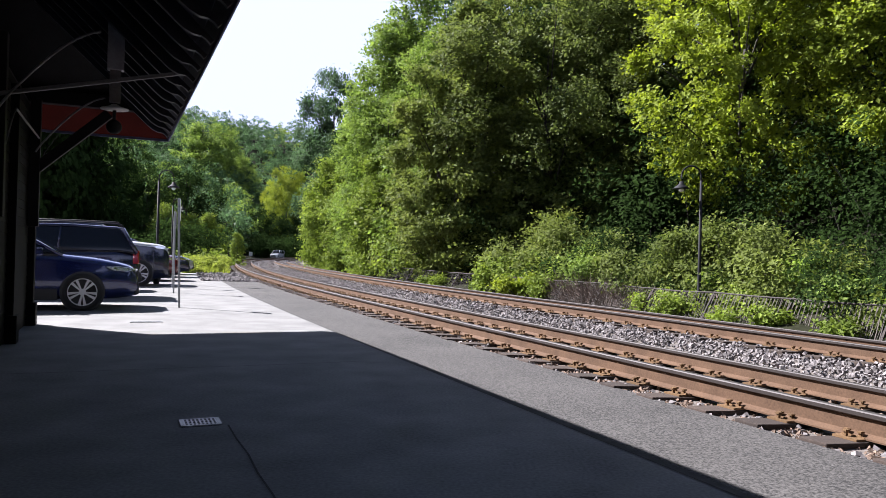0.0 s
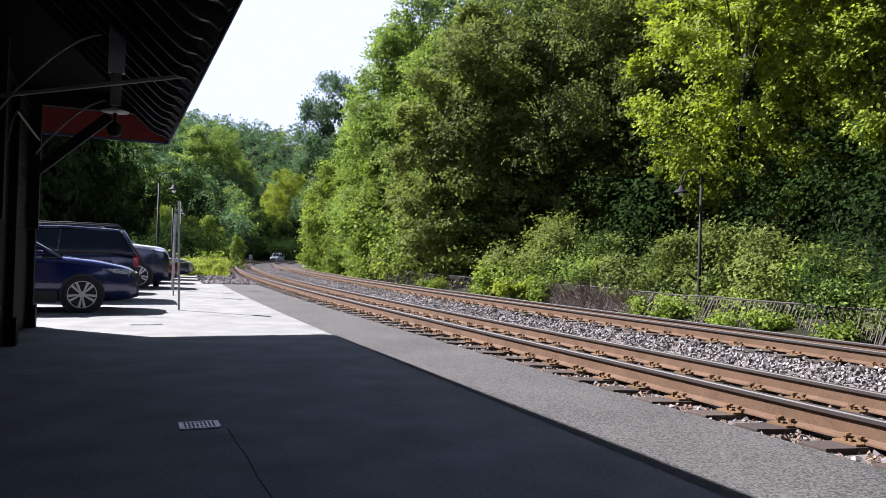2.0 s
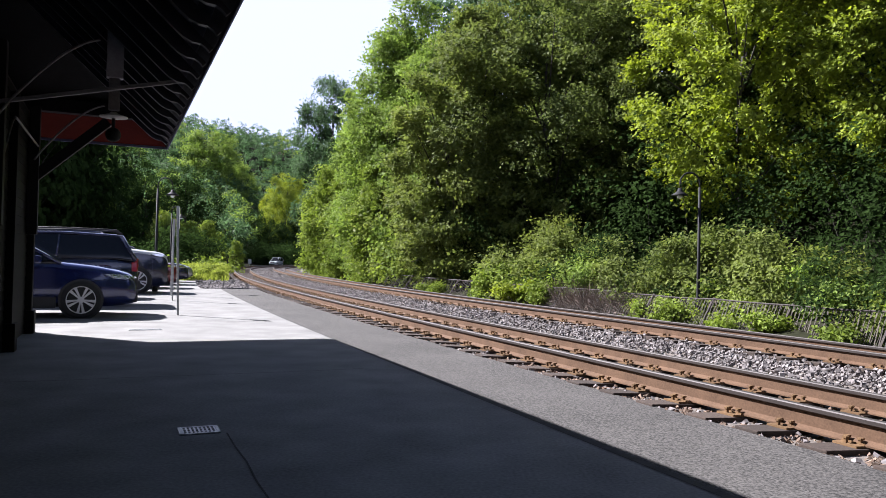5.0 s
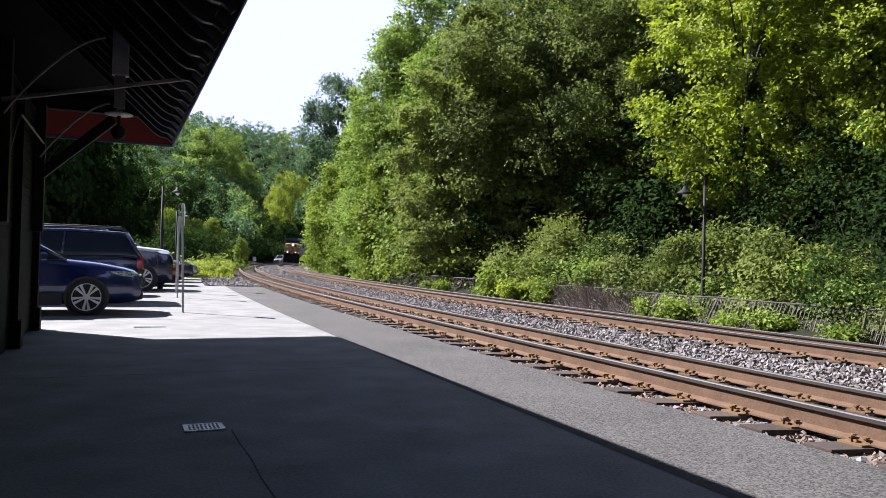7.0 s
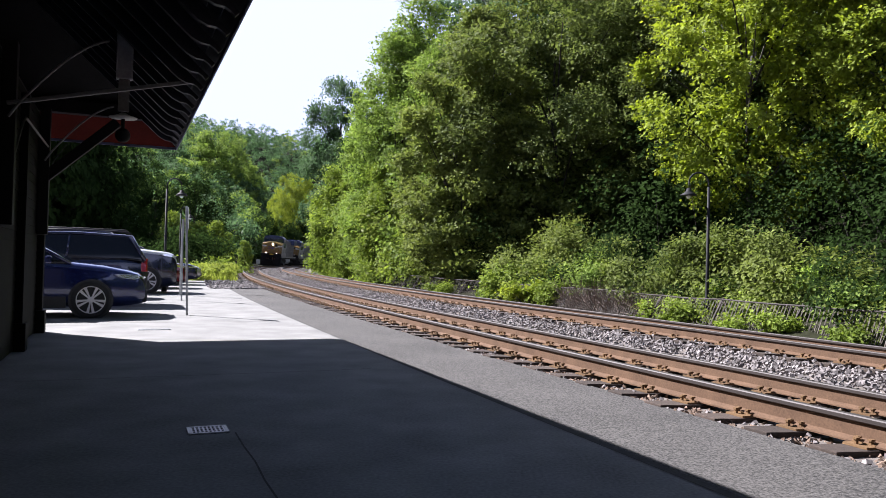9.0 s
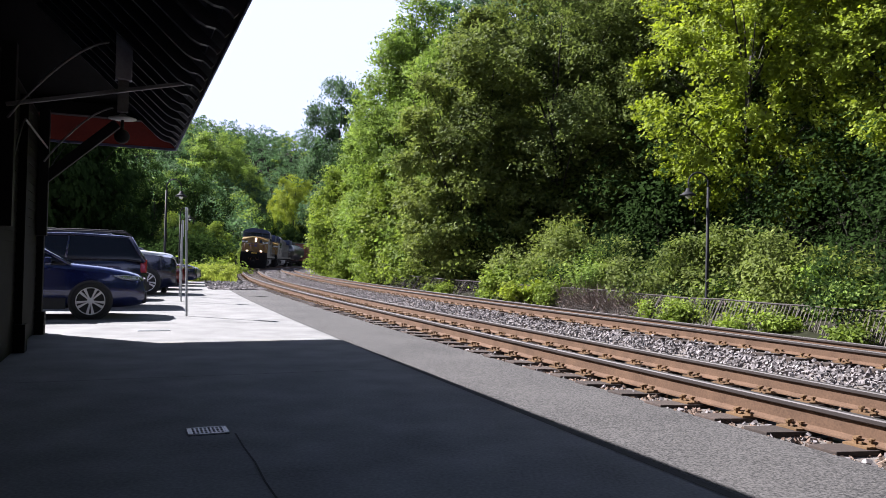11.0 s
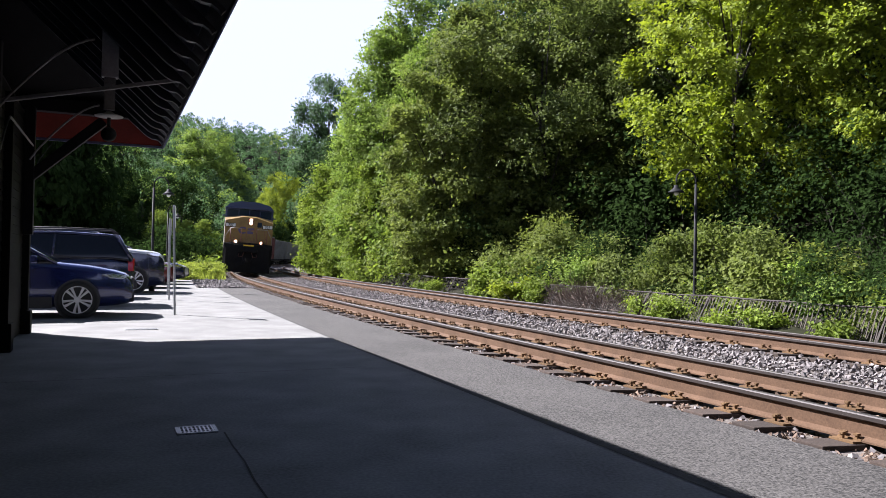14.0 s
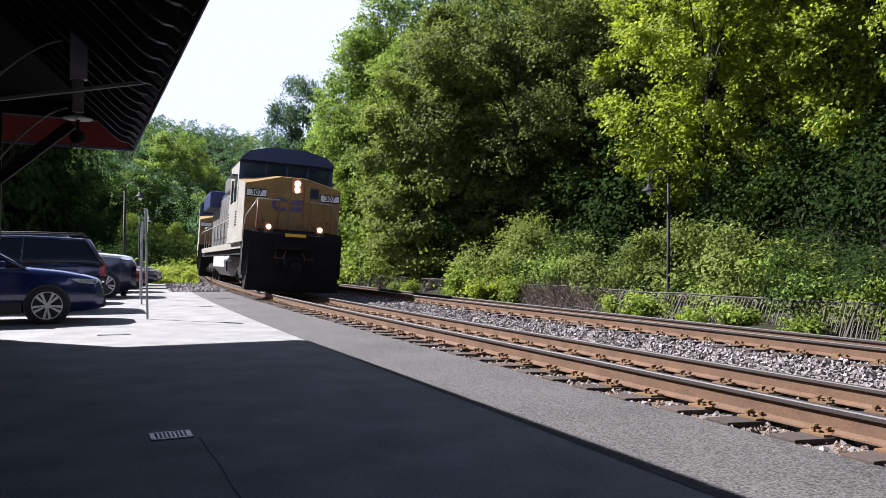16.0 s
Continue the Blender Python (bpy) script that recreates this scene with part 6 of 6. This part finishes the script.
def build_wagon(kind, label):
    LEN = 16.0
    wa = empty("freight_wagon", Matrix(), label, "freight wagon", "train")

    def bx(name, material, *a, bevel=0.0, lab=""):
        bm = bmesh.new()
        box(bm, *a, bevel=bevel)
        return part(name, bm, material, wa, lab)

    bx("centre_sill", M_LOCODARK, -0.3, 0.3, -LEN + 0.2, -0.2, 0.75, 1.1)
    for y in (-0.3, -LEN + 0.05):
        bx("coupler", M_RUST, -0.12, 0.12, y - 0.2, y + 0.3, 0.74, 1.0, bevel=0.03)
    if kind == "tank":
        bm = bmesh.new()
        lathe(bm, [(0.4, -7.2), (1.1, -7.0), (1.45, -6.5), (1.5, -6.0), (1.5, 6.0), (1.45, 6.5), (1.1, 7.0), (0.0001, 7.25)], 36, pose(0, -LEN / 2, 2.65, 90, 0, 0))
        part("tank", bm, M_TANK, wa, "black tank with a glossy top", smooth=True)
        bm = bmesh.new()
        lathe(bm, [(0.55, 0), (0.55, 0.35), (0.5, 0.4), (0.0001, 0.42)], 18, pose(0, -LEN / 2, 4.08))
        part("dome", bm, M_TANK, wa)
        for sd in (-1, 1):
            bx("walkway", M_LOCODARK, sd * 1.3 - 0.2, sd * 1.3 + 0.2, -LEN + 0.5, -0.5, 1.12, 1.18)
    else:
        m = M_BOXCAR if kind == "box" else M_HOPPER
        top = 4.5 if kind == "box" else 4.15
        bx("body", m, -1.45, 1.45, -LEN + 0.5, -0.5, 1.05, top, bevel=0.05, lab="ribbed steel sides")
        bx("roof" if kind == "box" else "coaming", M_LOCOGREY if kind == "box" else M_HOPPER, -1.5, 1.5, -LEN + 0.42, -0.42, top, top + 0.14, bevel=0.04)
        n = 14
        for sd in (-1, 1):
            for k in range(n):
                y = -0.8 - (LEN - 1.6) * k / (n - 1)
                bx("rib", m, sd * 1.48 - 0.045, sd * 1.48 + 0.045, y - 0.05, y + 0.05, 1.1, top)
            bx("side_sill", M_LOCODARK, sd * 1.4 - 0.06, sd * 1.4 + 0.06, -LEN + 0.5, -0.5, 0.9, 1.06)
        if kind == "box":
            for sd in (-1, 1):
                bx("door", m, sd * 1.52 - 0.03, sd * 1.52 + 0.03, -LEN / 2 - 1.6, -LEN / 2 + 1.6, 1.15, 4.3, bevel=0.01)
        else:
            bm = bmesh.new()
            for y in (-3.6, -8.0, -12.4):
                prism(bm, [(-1.2, 1.05), (1.2, 1.05), (0.5, 0.45), (-0.5, 0.45)], y - 1.2, y + 1.2)
            part("hopper_chute", bm, M_HOPPER, wa)
    build_truck(wa, -2.2, 2, 0.42, 1.7)
    build_truck(wa, -LEN + 2.2, 2, 0.42, 1.7)
    return wa


TRAIN = [
    # thing, start behind the face, length, first and last bogie from its front
    (build_loco("leading blue and yellow diesel freight locomotive with lit headlights", True), 0.0, 4.35, 18.3),
    (build_loco("second blue and yellow diesel freight locomotive, lights off", False), 22.6, 4.35, 18.3),
    (build_wagon("tank", "black tank wagon with a bright glinting top"), 45.2, 2.2, 13.8),
    (build_wagon("box", "oxide red ribbed box wagon"), 61.4, 2.2, 13.8),
]
for i in range(5):
    TRAIN.append((build_wagon("hopper", "grey-green ribbed hopper wagon"), 77.6 + 16.2 * i, 2.2, 13.8))

# ---------------------------------------------------------------- movement


def front_at(t):
    """Where along the line the train's face stands: it slows very slightly."""
    q = 16.0 - t
    return 25.0 + 13.4 * q + 0.06 * q * q



def train_pose(s_front, a0, a1):
    """The pose of a car on its two bogies; it leans with the track's cant."""
    z = HEAD_Z - CANT * GAUGE / 2
    f, _ = rail_at(s_front + a0, GAUGE / 2, z)
    r, _ = rail_at(s_front + a1, GAUGE / 2, z)
    d = (f - r).normalized()
    o = f + d * a0
    return Matrix.Translation(o) @ Euler((0, 0, math.atan2(d.y, d.x) - math.pi / 2)).to_matrix().to_4x4() @ pose(0, 0, 0, 0, -math.degrees(math.atan(CANT)), 0)


def motions():
    times = [i * 0.5 for i in range(33)]
    for thing, start, a0, a1 in TRAIN:
        walk(thing, [(t, train_pose(front_at(t) + start, a0, a1)) for t in times])
    for ws, at, r in WHEELSETS:
        walk(ws, [(k / 30, Matrix.Translation(at) @ Matrix.Rotation((front_at(k / 30) - 254.76) / r, 4, "X")) for k in range(481)])


motions()
